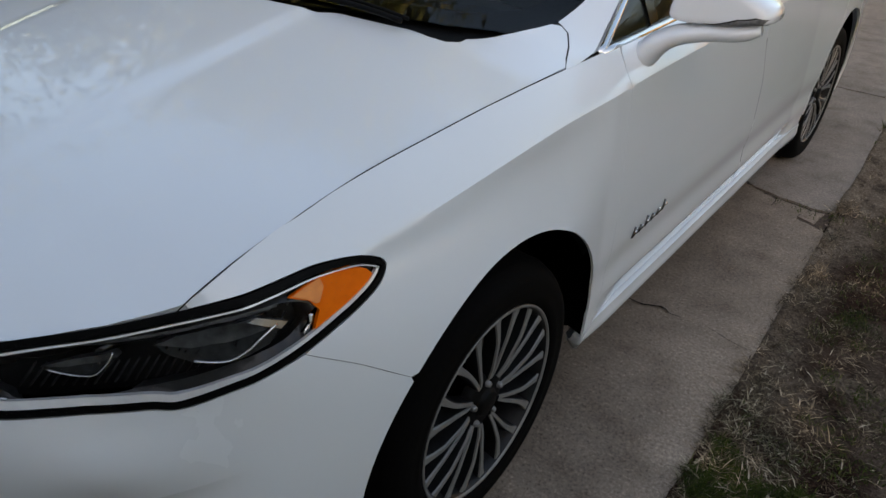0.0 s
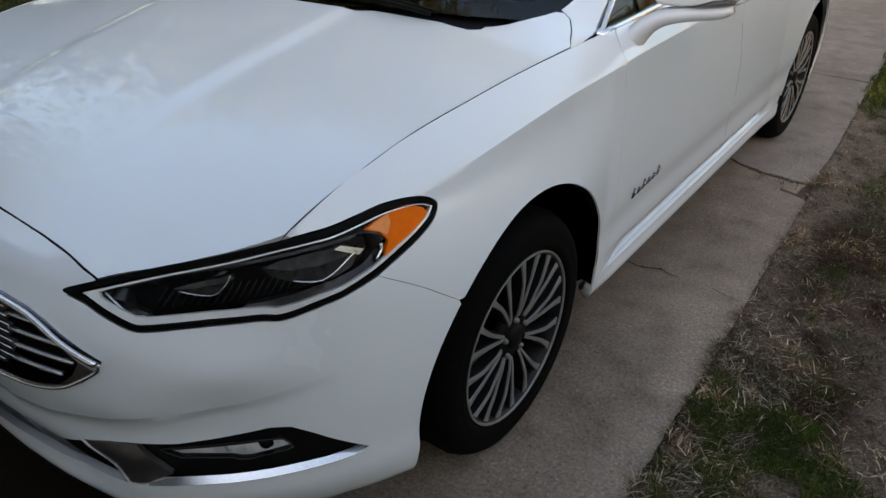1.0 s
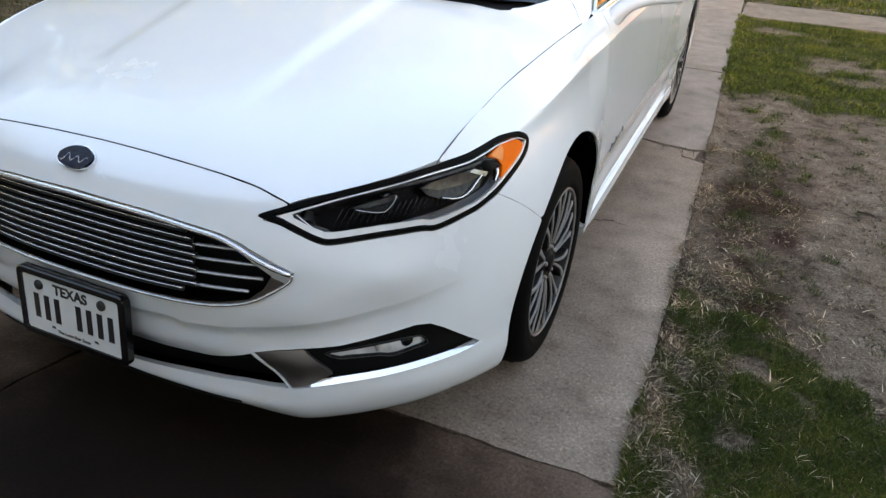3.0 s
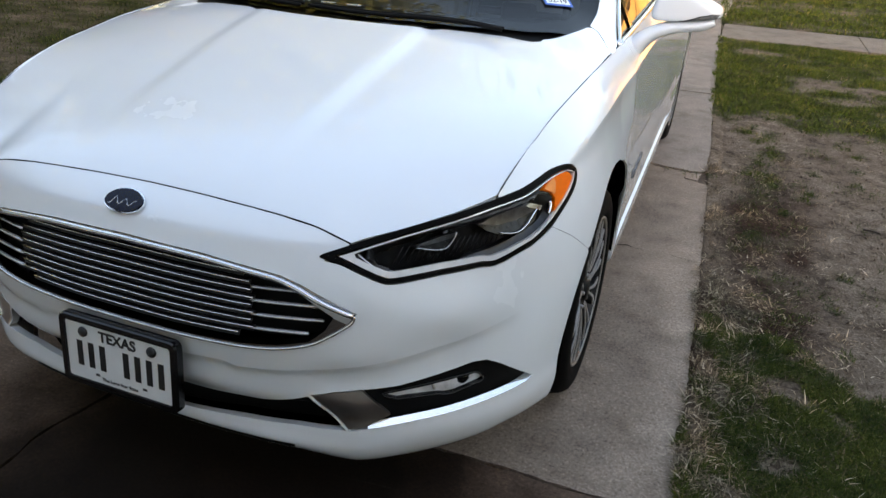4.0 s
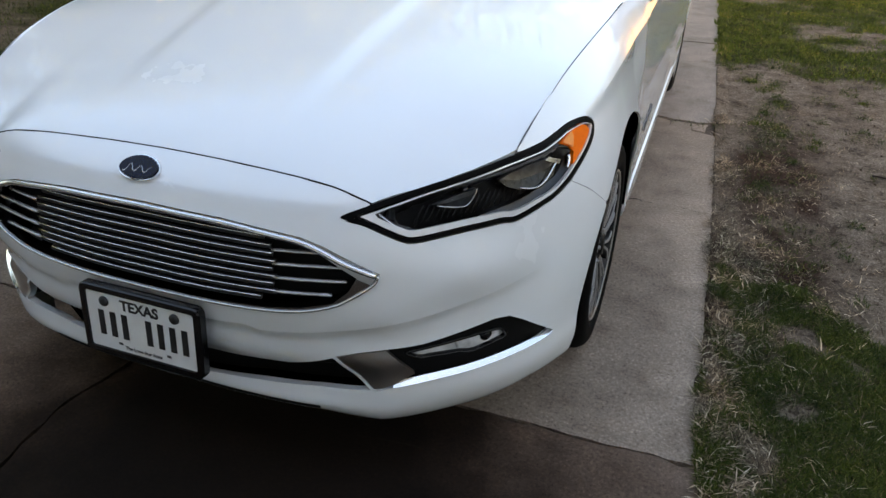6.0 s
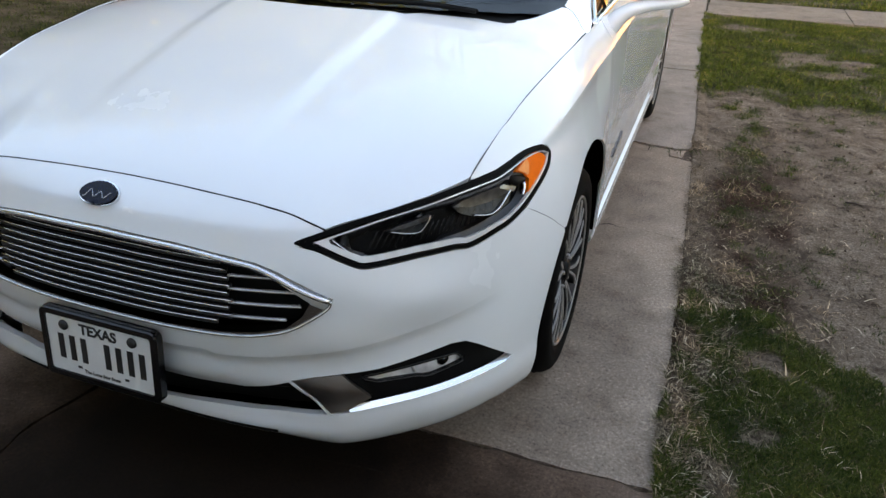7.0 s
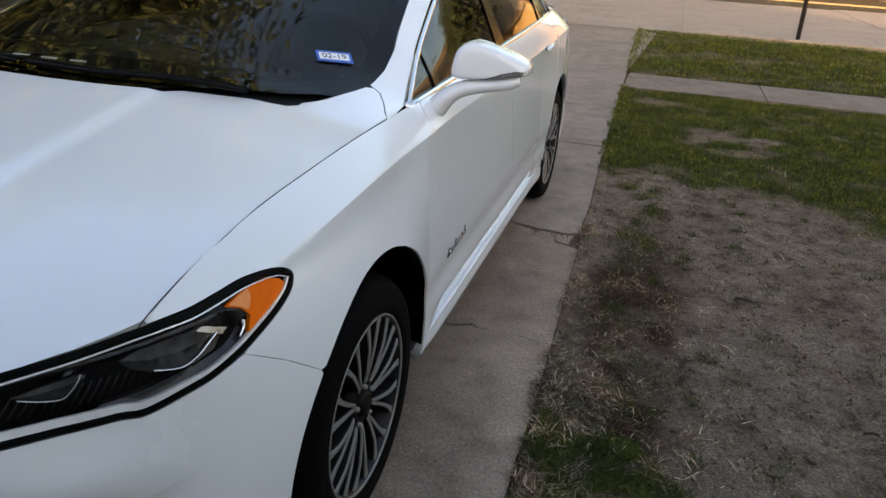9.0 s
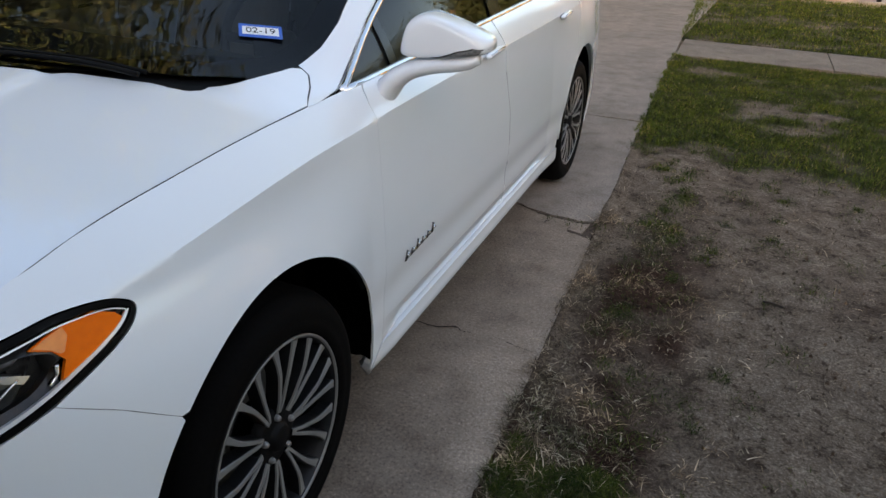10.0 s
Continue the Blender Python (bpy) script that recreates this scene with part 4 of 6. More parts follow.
# the guide is broad below, thin along the top and round the amber corner
WIDE = np.interp(_k, [0, 6, _top - 2, _top + 3, _top + 24, _top + 38, len(LAMP) - 14, len(LAMP) - 1], [.010, .0030, .0018, .0044, .0062, .0115, .0130, .010])[:, None]
GUIDE_OUT, GUIDE_IN = inset(LAMP, BAND + .0005), inset(LAMP, BAND + .0005 + WIDE)
GUIDE_OUT, GUIDE_IN = past(GUIDE_OUT, .514), past(GUIDE_IN, .550)


def tilted(low_s, low_z, slope, deepest, lift, fade=None):
    """The body surface leaning back above the given line, so that it faces upwards."""
    def fn(s, z):
        s, z = np.atleast_1d(s), np.atleast_1d(z)
        p, n = skirt(s, z), normal_at(s)
        k = np.interp(s, *fade) if fade else 1.0
        d = lift - np.clip((z - np.interp(s, low_s, low_z)) * slope, 0, deepest) * k
        p[:, :2] += n * d[:, None]
        return p
    return fn


_low = np.array(sorted(LAMP_LOW))
_bt = np.array([(.471, .744), (.566, .750), (.638, .770), (.729, .786), (.837, .799), (.928, .811), (1.036, .818), (1.24, .83)])


def cupped(s, z):
    """Projector surround, dished towards its lens."""
    s, z = np.atleast_1d(s), np.atleast_1d(z)
    p, n = skirt(s, z), normal_at(s)
    r = np.hypot((s - .955) / .09, (z - .782) / .03)
    p[:, :2] -= n * (.006 * np.clip(1 - r, 0, 1))[:, None]
    return p


def guide_surface(s, z):
    """Light guide: both its lower and its upper band face upwards."""
    s, z = np.atleast_1d(s), np.atleast_1d(z)
    p, n = skirt(s, z), normal_at(s)
    zl, zt = np.interp(s, _low[:, 0], _low[:, 1]), np.interp(s, _bt[:, 0], _bt[:, 1])
    low_band = np.clip((z - zl) * 1.3, 0, .022)
    top_band = .006 + np.clip((z - zt) * 1.0, 0, .03)
    w = np.clip((z - (zl + zt) / 2) / .012 + .5, 0, 1)
    p[:, :2] -= n * (low_band * (1 - w) + top_band * w)[:, None]
    return p
for side in (1, -1):
    h = part("headlight", sheet(inset(LAMP, .0005), skirt, .007, [past(inset(LAMP, BAND - .003), .506)], rim=.03, side=side, lift=.0012), SEAL_GAP, car, "dark-bowled headlight with amber outer reflector")
    headlight[side] = h
    part("light_guide", sheet(past(inset(LAMP, BAND - .0025), .506), guide_surface, .008, [BOWL_LINE, np.array(AMBER_LINE)], rim=.03, side=side, lift=-.004), LAMPGREY, h, "smoked light guide body")
    part("guide_edge", sheet(GUIDE_OUT, skirt, .006, [GUIDE_IN], rim=.008, side=side, lift=-.0005), GUIDE, h, "bright white light guide edge")
    part("bowl", sheet(BOWL_LINE, skirt, .02, rim=0, side=side, lift=-.045), BOWL, h)
    part("amber_reflector", sheet(AMBER_LINE, skirt, .01, rim=.01, side=side, lift=-.004), AMBER, h, "orange side reflector")
    part("amber_facet", sheet([(1.064, .8245), (1.085, .8315), (1.112, .839), (1.116, .826), (1.104, .806), (1.098, .806), (1.088, .814)], skirt, .01, rim=.004, side=side, lift=-.0015), AMBER_PALE, h, "pale orange upper facet")
    part("lens", sheet(inset(LAMP, .004), skirt, H, rim=0, side=side, lift=.0026), LENS, h, "clear outer lens").visible_shadow = False
    # slanted ribs on the floor of the bowl
    for i in range(26):
        s0 = .645 + i * .0155
        zl = float(np.interp(s0, [.64, .75, .9, 1.04], [.711, .713, .728, .756]))
        part("rib", tube(on_skirt([(s0, zl + .001), (s0 + .012, zl + .016), (s0 + .026, zl + .034)], -.036, side), .0017, 4), RIB, h)
    for (sc, zc, r) in ((.985, .785, .024), (.775, .767, .014)):
        c = on_skirt([(sc, zc)], -.040, side)[0]
        n = normal_at(sc)
        ax = Vector((n[0] * side * .3, -.95, .0)).normalized()
        q = ax.to_track_quat("X", "Z").to_matrix().to_4x4()
        me = lathe([(0, .02), (r * .5, .016), (r * .8, .008), (r, -.004), (r, -.03)], 28)
        me.transform(Matrix.Translation(c) @ q)
        part("projector", me, PROJ, h, "dark glass projector")
    for line, r in (([(.906, .758), (.935, .752), (.960, .7515), (.984, .761), (1.008, .775), (1.034, .789)], .0036), ([(.696, .751), (.725, .745), (.752, .742), (.768, .746), (.786, .763), (.793, .775)], .0026), ([(1.072, .764), (1.086, .776), (1.090, .788)], .005), ([(.560, .746), (.585, .730), (.612, .714), (.640, .711)], .0032)):
        part("chrome_blade", tube(on_skirt(smooth_line(line, 4), -.012, side), r, 6, flat=.5), CHROME, h, "bright chrome blade")
    for line, mat, lift in (([(.852, .788), (.888, .796), (.975, .803), (1.005, .808), (1.046, .793), (1.015, .786), (.965, .780), (.905, .778)], SMOKEGLASS, -.012), ([(.852, .7875), (.905, .7775), (.965, .7795), (1.015, .7855), (1.046, .7925), (1.020, .766), (.963, .752), (.906, .759), (.867, .773)], SMOKE, -.015), ([(.687, .758), (.726, .767), (.792, .778), (.798, .772), (.765, .764), (.722, .758)], SMOKEGLASS, -.013), ([(.687, .7575), (.722, .7575), (.765, .7635), (.798, .7715), (.774, .749), (.756, .742), (.696, .751)], SMOKE, -.016)):
        part("shroud", sheet(line, cupped, .006, rim=.02, side=side, lift=lift), mat, h, "smoked glassy projector shroud")
    part("shroud_facet", sheet([(.990, .8045), (1.005, .8085), (1.052, .792), (1.040, .784), (1.012, .795)], skirt, .006, rim=.010, side=side, lift=-.009), SHROUD, h, "bright facet of the lamp shroud")
    band = smooth_line([(.590, .760), (.660, .7745), (.729, .7865), (.813, .7965), (.891, .8045), (.985, .814), (1.040, .8165)], 4)
    part("upper_reflector", mesh_of([p for a, b in ((.0022, -.006), (-.0055, -.012)) for p in on_skirt([(q[0], q[1] + a) for q in band], b, side)], [((k, k + 1, len(band) + k + 1, len(band) + k) if side < 0 else (len(band) + k, len(band) + k + 1, k + 1, k)) for k in range(len(band) - 1)]), TOPBAND, h, "frosted grey upper reflector")

# ---- grille ----
DARKCHROME = simple("darkened_chrome", (.26, .26, .265), .12, 1.0, var=.05)
_gi = np.array(GRILLE_IN[:6])
ring_surface = tilted(list(_gi[:, 0]) + [.56], list(_gi[:, 1]) + [.60], .25, .02, .003)
grille = part("grille", sheet(inset(GRILLE, .0004), ring_surface, .005, [[(.0001, z) if s == 0 else (s, z) for s, z in GRILLE_IN]], rim=.03), DARKCHROME, car, "chrome-edged grille with horizontal chrome slats")
part("surround", sheet(inset(GRILLE, .0004), ring_surface, .005, [[(.0001, z) if s == 0 else (s, z) for s, z in GRILLE_IN]], rim=.03, side=-1), DARKCHROME, grille, "dark chrome grille surround")
bar_line = smooth_line([(s, (a + b) / 2) for s, a, b in ((0, .722, .7115), (.2, .718, .7075), (.337, .706, .6955), (.388, .70, .6885), (.435, .687, .672), (.48, .668, .650), (.548, .634, .628))], 6)
bar = on_skirt(bar_line, .0088)
part("top_bar", tube([Vector((-p.x, p.y, p.z)) for p in bar[:0:-1]] + bar, .0060, 10), CHROME, grille, "bright chrome bar over the grille")
low_bar = on_skirt(smooth_line([(0, .5215), (.2, .5235), (.306, .5275), (.388, .537), (.457, .556), (.505, .584), (.544, .612), (.552, .630)], 5), .0045)
part("low_bar", tube([Vector((-p.x, p.y, p.z)) for p in low_bar[:0:-1]] + low_bar, .0034, 8), CHROME, grille, "thin chrome edge under the grille")
part("backing", sheet([(s, z) for s, z in GRILLE], skirt, .05, rim=0, mirror=True, lift=-.06), BLACK, grille)
SLATDARK = simple("dark_slat", (.012, .012, .013), .3, 0, var=.1, spec=.3)
for i in range(9):
    z0 = .546 + i * .0182
    e = .322 + .006 * (i % 2) - .010 * max(0, i - 6) - (.03 if i == 0 else 0)
    line = [(s, z0 + .012 * (abs(s) / .35) ** 2 * (.5 - i / 9)) for s in np.linspace(0, e, 12)]
    right = on_skirt(line, -.012)
    bar = [Vector((-p.x, p.y, p.z)) for p in right[:0:-1]] + right
    part("slat", tube(bar, .0070, 8, flat=.45, up=(0, -.75, .65)), SLATDARK, grille)
    part("slat_edge", tube([p + Vector((0, -.0050, .0040)) for p in bar], .0017, 6), CHROME, grille)
for side in (1, -1):
    for i, (z0, e) in enumerate(((.570, .452), (.602, .486), (.634, .488), (.664, .425))):
        part("outer_slat", tube(on_skirt([(s, z0 + .004 * (s - .33) / .1) for s in np.linspace(.322, e, 7)], -.010, side), .0058, 8, flat=.7), SATIN, grille, "bright outer slat")

# ---- lower front ----
part("lower_intake", sheet(INTAKE, skirt, .03, rim=0, mirror=True, lift=-.055), BLACK, car, "black lower air intake")
for z0 in (.318, .338):
    line = on_skirt([(s, z0 + .05 * (s / .45) ** 2) for s in np.linspace(0, .44, 10)], -.03)
    part("intake_bar", tube([Vector((-p.x, p.y, p.z)) for p in line[:0:-1]] + line, .005, 6), BLACK, car)
lip = on_skirt([(s, .247 - .004 * s) for s in np.linspace(0, .40, 14)], .0)
part("lip_trim", tube([Vector((-p.x, p.y, p.z)) for p in lip[:0:-1]] + lip, .0045, 6), BLACK, car, "black rubber edge under the bumper")
BRIGHT = simple("bright_satin_chrome", (.95, .95, .95), .16, 1.0, var=.04)
FOGREF = simple("fog_reflector", (.86, .865, .87), .30, .1, scale=18, var=.6)
DARKTRIM = simple("polished_dark_trim", (.62, .61, .60), .30, 1.0, scale=15, var=.08)
FOGLAMP = np.array([(.010, -.007)]) + np.array([(.603, .411), (.612, .404), (.640, .393), (.700, .391), (.739, .389), (.756, .384), (.775, .383), (.850, .395), (.862, .400), (.860, .408), (.845, .424), (.835, .427), (.79, .427), (.70, .421), (.640, .417), (.610, .415)])


def trim_surface(s, z):
    """Corner trim, gently crowned."""
    s, z = np.atleast_1d(s), np.atleast_1d(z)
    p, n = skirt(s, z), normal_at(s)
    u = np.clip((s - .455 - .55 * (.41 - z)) / .11, 0, 1.2)
    p[:, :2] -= n * (.001 - .0015 * np.sin(np.pi * np.minimum(u, 1)))[:, None]
    return p


for side in (1, -1):
    fb = part("fog_lamp_surround", sheet(inset(FOG, .001), skirt, .014, [FOGLAMP], rim=.03, side=side, lift=-.016), BLACK, car, "black fog lamp recess with chrome trim")
    part("trim_panel", sheet([(.4485, .4075), (.507, .420), (.566, .4225), (.602, .384), (.632, .352), (.58, .325), (.556, .319), (.534, .3145)], trim_surface, .006, rim=.012, side=side), DARKTRIM, fb, "polished metal corner trim")
    rail = smooth_line([(.580, .3225), (.66, .330), (.76, .337), (.87, .343), (.96, .346), (1.018, .350)], 6)
    wide = np.interp(np.arange(len(rail)), [0, 3, 18, 26, 30], [.008, .0095, .0085, .0065, .0015])
    low_rail = on_skirt([(s, z - .004) for s, z in rail], -.004, side)
    mid_rail = on_skirt(rail, .006, side)
    top_rail = on_skirt([(s, z + w) for (s, z), w in zip(rail, wide)], -.0076, side)
    nr = len(rail)
    quads = [(k * nr + i, k * nr + i + 1, (k + 1) * nr + i + 1, (k + 1) * nr + i) for k in (0, 2) for i in range(nr - 1)]
    part("chrome_strip", mesh_of(low_rail + mid_rail + mid_rail + top_rail, quads if side > 0 else [q[::-1] for q in quads]), BRIGHT, fb, "bright chrome strip")
    part("lamp_rim", tube(on_skirt(inset(FOGLAMP, .001), -.0115, side), .0011, 5, closed=True), LAMPGREY, fb)
    part("reflector", sheet(FOGLAMP, skirt, .02, rim=0, side=side, lift=-.022), FOGREF, fb)
    part("lamp_wall", sheet(inset(FOGLAMP, -.004), skirt, .012, [inset(FOGLAMP, .004)], rim=.022, side=side, lift=-.013), SMOKE, fb)
    c = on_skirt([(.812, .405)], -.024, side)[0]
    me = lathe([(0, .008), (.010, .006), (.017, 0), (.019, -.012)], 20)
    me.transform(Matrix.Translation(c) @ Vector((0, -1, 0)).to_track_quat("X", "Z").to_matrix().to_4x4())
    part("bulb_eye", me, PROJ, fb)
    for s0 in (.745,):
        part("facet", tube(on_skirt([(s0, .390), (s0 - .012, .420)], -.023, side), .005, 5), FOGREF, fb)
    part("fog_lens", sheet(FOGLAMP, skirt, .02, rim=0, side=side, lift=-.012), LENS, fb, "clear fog lamp lens").visible_shadow = False

# ---- number plate and emblem ----
plate_m = pose(-.005, -.980, .424, 84, 0, 0)
plate = part("number_plate", block((.307, .154, .003), (0, 0, .004), .001), PLATEWHITE, car, "white number plate in a black frame")
plate.data.transform(plate_m)


def plate_frame():
    bm = bmesh.new()
    def ring(w, h, r, z):
        pts = []
        for cx, cy, a in ((w / 2 - r, h / 2 - r, 0), (-w / 2 + r, h / 2 - r, 90), (-w / 2 + r, -h / 2 + r, 180), (w / 2 - r, -h / 2 + r, 270)):
            pts += [bm.verts.new((cx + r * math.cos(radians(a + k * 18)), cy + r * math.sin(radians(a + k * 18)), z)) for k in range(6)]
        return pts
    loops = [ring(.336, .182, .018, -.012), ring(.336, .182, .018, .006), ring(.330, .176, .016, .010), ring(.302, .150, .008, .010), ring(.300, .148, .008, .0055)]
    for a, b in zip(loops[:-1], loops[1:]):
        for i in range(len(a)):
            bm.faces.new((a[i], a[(i + 1) % len(a)], b[(i + 1) % len(a)], b[i]))
    bm.faces.new(loops[0][::-1])
    bm.transform(plate_m)
    return bm


part("plate_frame", plate_frame(), GLOSSBLACK, plate, "black plate frame")
writing("TEXAS", .036, "plate_word", PLATEBLACK, plate, plate_m @ Matrix.Translation((.0, .050, .0062)), .0006, bold=.0011)
writing("The Lone Star State", .013, "plate_motto", PLATEBLACK, plate, plate_m @ Matrix.Translation((.0, -.062, .0062)), .0006)
for i, x in enumerate((-.112, -.079, -.046, .022, .055, .088, .121)):
    part("plate_bar", block((.017, .066, .001), (x, -.006, .0062), .0004, 1), PLATEBLACK, plate).data.transform(plate_m)
for x in (-.098, .098):
    me = lathe([(0, .007), (.008, .007), (.0125, .004), (.013, 0)], 14, "z")
    me.transform(plate_m @ Matrix.Translation((x, .052, .006)))
    part("plate_screw", me, PLATEBLACK, plate)
for x in (-.065, .072):
    part("plate_mark", block((.012, .006, .001), (x, -.062 + .008, .006), .0003, 1), PLATEBLACK, plate).data.transform(plate_m)


def oval(a, b, z0, n=26):
    return [(0, z0 - b)] + [(a * math.cos(w), z0 + b * math.sin(w)) for w in np.linspace(-math.pi / 2, math.pi / 2, n)[1:-1]] + [(0, z0 + b)]


EMZ = .775
emblem = part("emblem", sheet(oval(.0525, .018, EMZ), skirt, .006, rim=.008, mirror=True, lift=.009), CHROME, car, "oval blue emblem with chrome rim")
part("emblem_field", sheet(oval(.0490, .0158, EMZ), skirt, .006, rim=.002, mirror=True, lift=.0125), EMBLEM, emblem)
line = []
for x in np.linspace(-.036, .036, 60):
    z = EMZ + (.0062 if x < -.02 else .0042) * math.sin(x / .0042) + .0012
    line.append(Vector((x, skirt(abs(x), z)[0][1] - .0115, z + .0062)))
part("emblem_stroke", tube(line, .0012, 5), SATIN, emblem)

for ob in [emblem] + list(emblem.children):
    ob.data.transform(Matrix.Translation((-.020, 0, 0)))

# ---- badge on the doors ----
# chrome toned dark: the ground it mirrors is put into the colour
BADGE = simple("darkened_chrome", (.10, .10, .105), .18, 1.0, scale=80, var=.2)
for side in (1, -1):
    line = np.linspace(2.152, 2.352, 7)
    badge = part("door_badge", tube(on_skirt([(2.150, .5015), (2.352, .5155)], .0015, side), .0014, 6), BADGE, car, "small chrome model badge toned dark")
    for i, s0 in enumerate(np.linspace(2.152, 2.335, 6)):
        zb = .502 + .014 * (s0 - 2.15) / .2
        hh = .030 if i in (0, 5, 2) else .020
        part("badge_letter", tube(on_skirt([(s0, zb), (s0 + .004, zb + hh * .5), (s0 + .008, zb + hh)], .003, side), .0033, 6), BADGE, badge)
        # bright upper stroke standing in for each letter's highlight
        part("badge_letter", tube(on_skirt([(s0 + .005, zb + .012), (s0 + .012, zb + .017), (s0 + .020, zb + .014)], .004, side), .0036, 6), CHROME, badge)

# ---- windows, pillars and mouldings ----
WIN = [(.445, .04), (1.60, .03), (2.75, .03), (3.10, .06), (3.02, .50), (2.80, .86), (2.2, .94), (1.6, .945), (1.2, .94), (.9, .92), (.62, .90), (.49, .84)]
both("side_glass", WIN, glasshouse, WINDOW, "tinted side window reflecting a warm street", h=.05, rim=0, lift=-.004)
both("roof_rail", [(.40, 1.0), (.42, .02), (.445, .04), (.49, .84), (.62, .90), (.9, .92), (1.2, .94), (1.6, .945), (2.2, .94), (2.80, .86), (3.02, .50), (3.10, .06), (3.3, .02), (3.3, 1.0), (2.7, 1.0), (2.2, 1.0), (1.6, 1.0), (1.2, 1.0), (.9, 1.0), (.6, 1.0)], glasshouse, PAINT, "", h=.03, rim=.008)
for name, line in (("window_divider", [(.70, .0), (.745, .0), (.735, .95), (.70, .95)]), ("door_pillar", [(1.53, .0), (1.66, .0), (1.66, .96), (1.57, .96)]), ("rear_divider", [(2.62, .0), (2.66, .0), (2.64, .95), (2.60, .95)])):
    both(name, line, glasshouse, GLOSSBLACK, "", h=.03, rim=.004, lift=.002)
for side in (1, -1):
    def glass_at(pts, lift=.004):
        y, t = np.array(pts, float).T
        p = glasshouse(y, t)
        return [Vector(((q[0] + lift) * side, q[1], q[2])) for q in p]
    part("chrome_moulding", tube(glass_at([(y, .02) for y in np.linspace(.43, 3.14, 34)], .008), .0095, 8, flat=1.0), CHROME, car, "chrome strip under the side windows")
    part("window_seal", tube(glass_at([(.412, .05), (.435, .55), (.468, .90)] + [(y, .952) for y in np.linspace(.60, 2.7, 24)] + [(2.88, .88), (3.08, .48)], .003), .004, 6), SEAL_GAP, car)
    part("chrome_moulding", tube(glass_at([(.425, .05), (.455, .55), (.49, .86)] + [(y, .925) for y in np.linspace(.62, 2.7, 24)] + [(2.86, .84), (3.05, .48), (3.14, .04)], .005), .0085, 8), CHROME, car, "chrome strip along the window tops")
    for s0, s1, z0 in ((2.80, 2.97, .945), (3.82, 3.99, .945)):
        hd = part("door_handle", tube(on_skirt([(s0, z0), (s0 + .02, z0 + .003), ((s0 + s1) / 2, z0 + .006), (s1 - .02, z0 + .008), (s1, z0 + .006)], .022, side), .0135, 8, flat=.7, taper=[.5, .95, 1, 1, .6]), PAINT, car, "white door handle with a chrome strip")
        part("handle_strip", tube(on_skirt([(s0 + .01, z0 + .006), ((s0 + s1) / 2, z0 + .011), (s1 - .01, z0 + .012)], .034, side), .0035, 6), CHROME, hd)
        part("handle_cup", tube(on_skirt([(s0 + .05, z0 - .004), (s1 - .05, z0)], .0, side), .012, 8, flat=.6), BLACK, hd)

# ---- cowl and wipers ----
part("cowl", sheet([(0, -.02), (.55, .04), (.97, .20), (.97, .36), (.74, .33), (.4, .18), (0, .13)], upper, .05, rim=0, mirror=True, lift=-.016), BLACK, car, "black plastic cowl")


def on_upper(pts, lift):
    return [Vector(p) + Vector((0, -.3, .95)) * lift for x, y in pts for p in upper(abs(x) / float(spline(RY, RX, y)), y) * np.array([[1 if x >= 0 else -1, 1, 1]])]


for pts in ([(.52, .12), (.36, .115), (.1, .095), (-.12, .105)], [(-.15, .10), (-.35, .125), (-.52, .17), (-.66, .235)]):
    w = part("wiper", tube(on_upper(smooth_line(pts, 6), .016), .006, 6), BLACK, car, "black wiper resting at the windscreen's foot")
    part("wiper_blade", tube(on_upper([(x, y + .022) for x, y in smooth_line(pts, 6)], .010), .005, 5), SEAL_GAP, w)
for i in range(3):
    part("screen_bar", block((.05, .009, .001), (.05 + i * .09 - .4, 0, 0), .0003, 1), SATIN, car).data.transform(pose(.2, .118, 1.084, 18, 0, 0))

# registration sticker inside the windscreen
su = .605 / float(spline(RY, RX, .43))
st, sx, sy = (Vector(upper(u, y)[0]) for u, y in ((su, .43), (su + .01, .43), (su, .44)))
ex = ((sx - st).normalized() + .72 * (sy - st).normalized()).normalized()
ez = ex.cross(sy - st).normalized()
ey = ez.cross(ex)
sm = Matrix((ex, ey, ez)).transposed().to_4x4()
sm.translation = st + ez * .002
stk = part("registration_sticker", block((.100, .052, .0008), (0, 0, 0), .0002, 1), STICKBLUE, car, "small blue and white windscreen sticker")
stk.data.transform(sm)
part("sticker_panel", block((.084, .032, .0008), (0, 0, .0008), .0002, 1), PLATEWHITE, stk).data.transform(sm)
writing("02-19", .030, "sticker_date", PLATEBLACK, stk, sm @ Matrix.Translation((0, 0, .0016)), .0003)

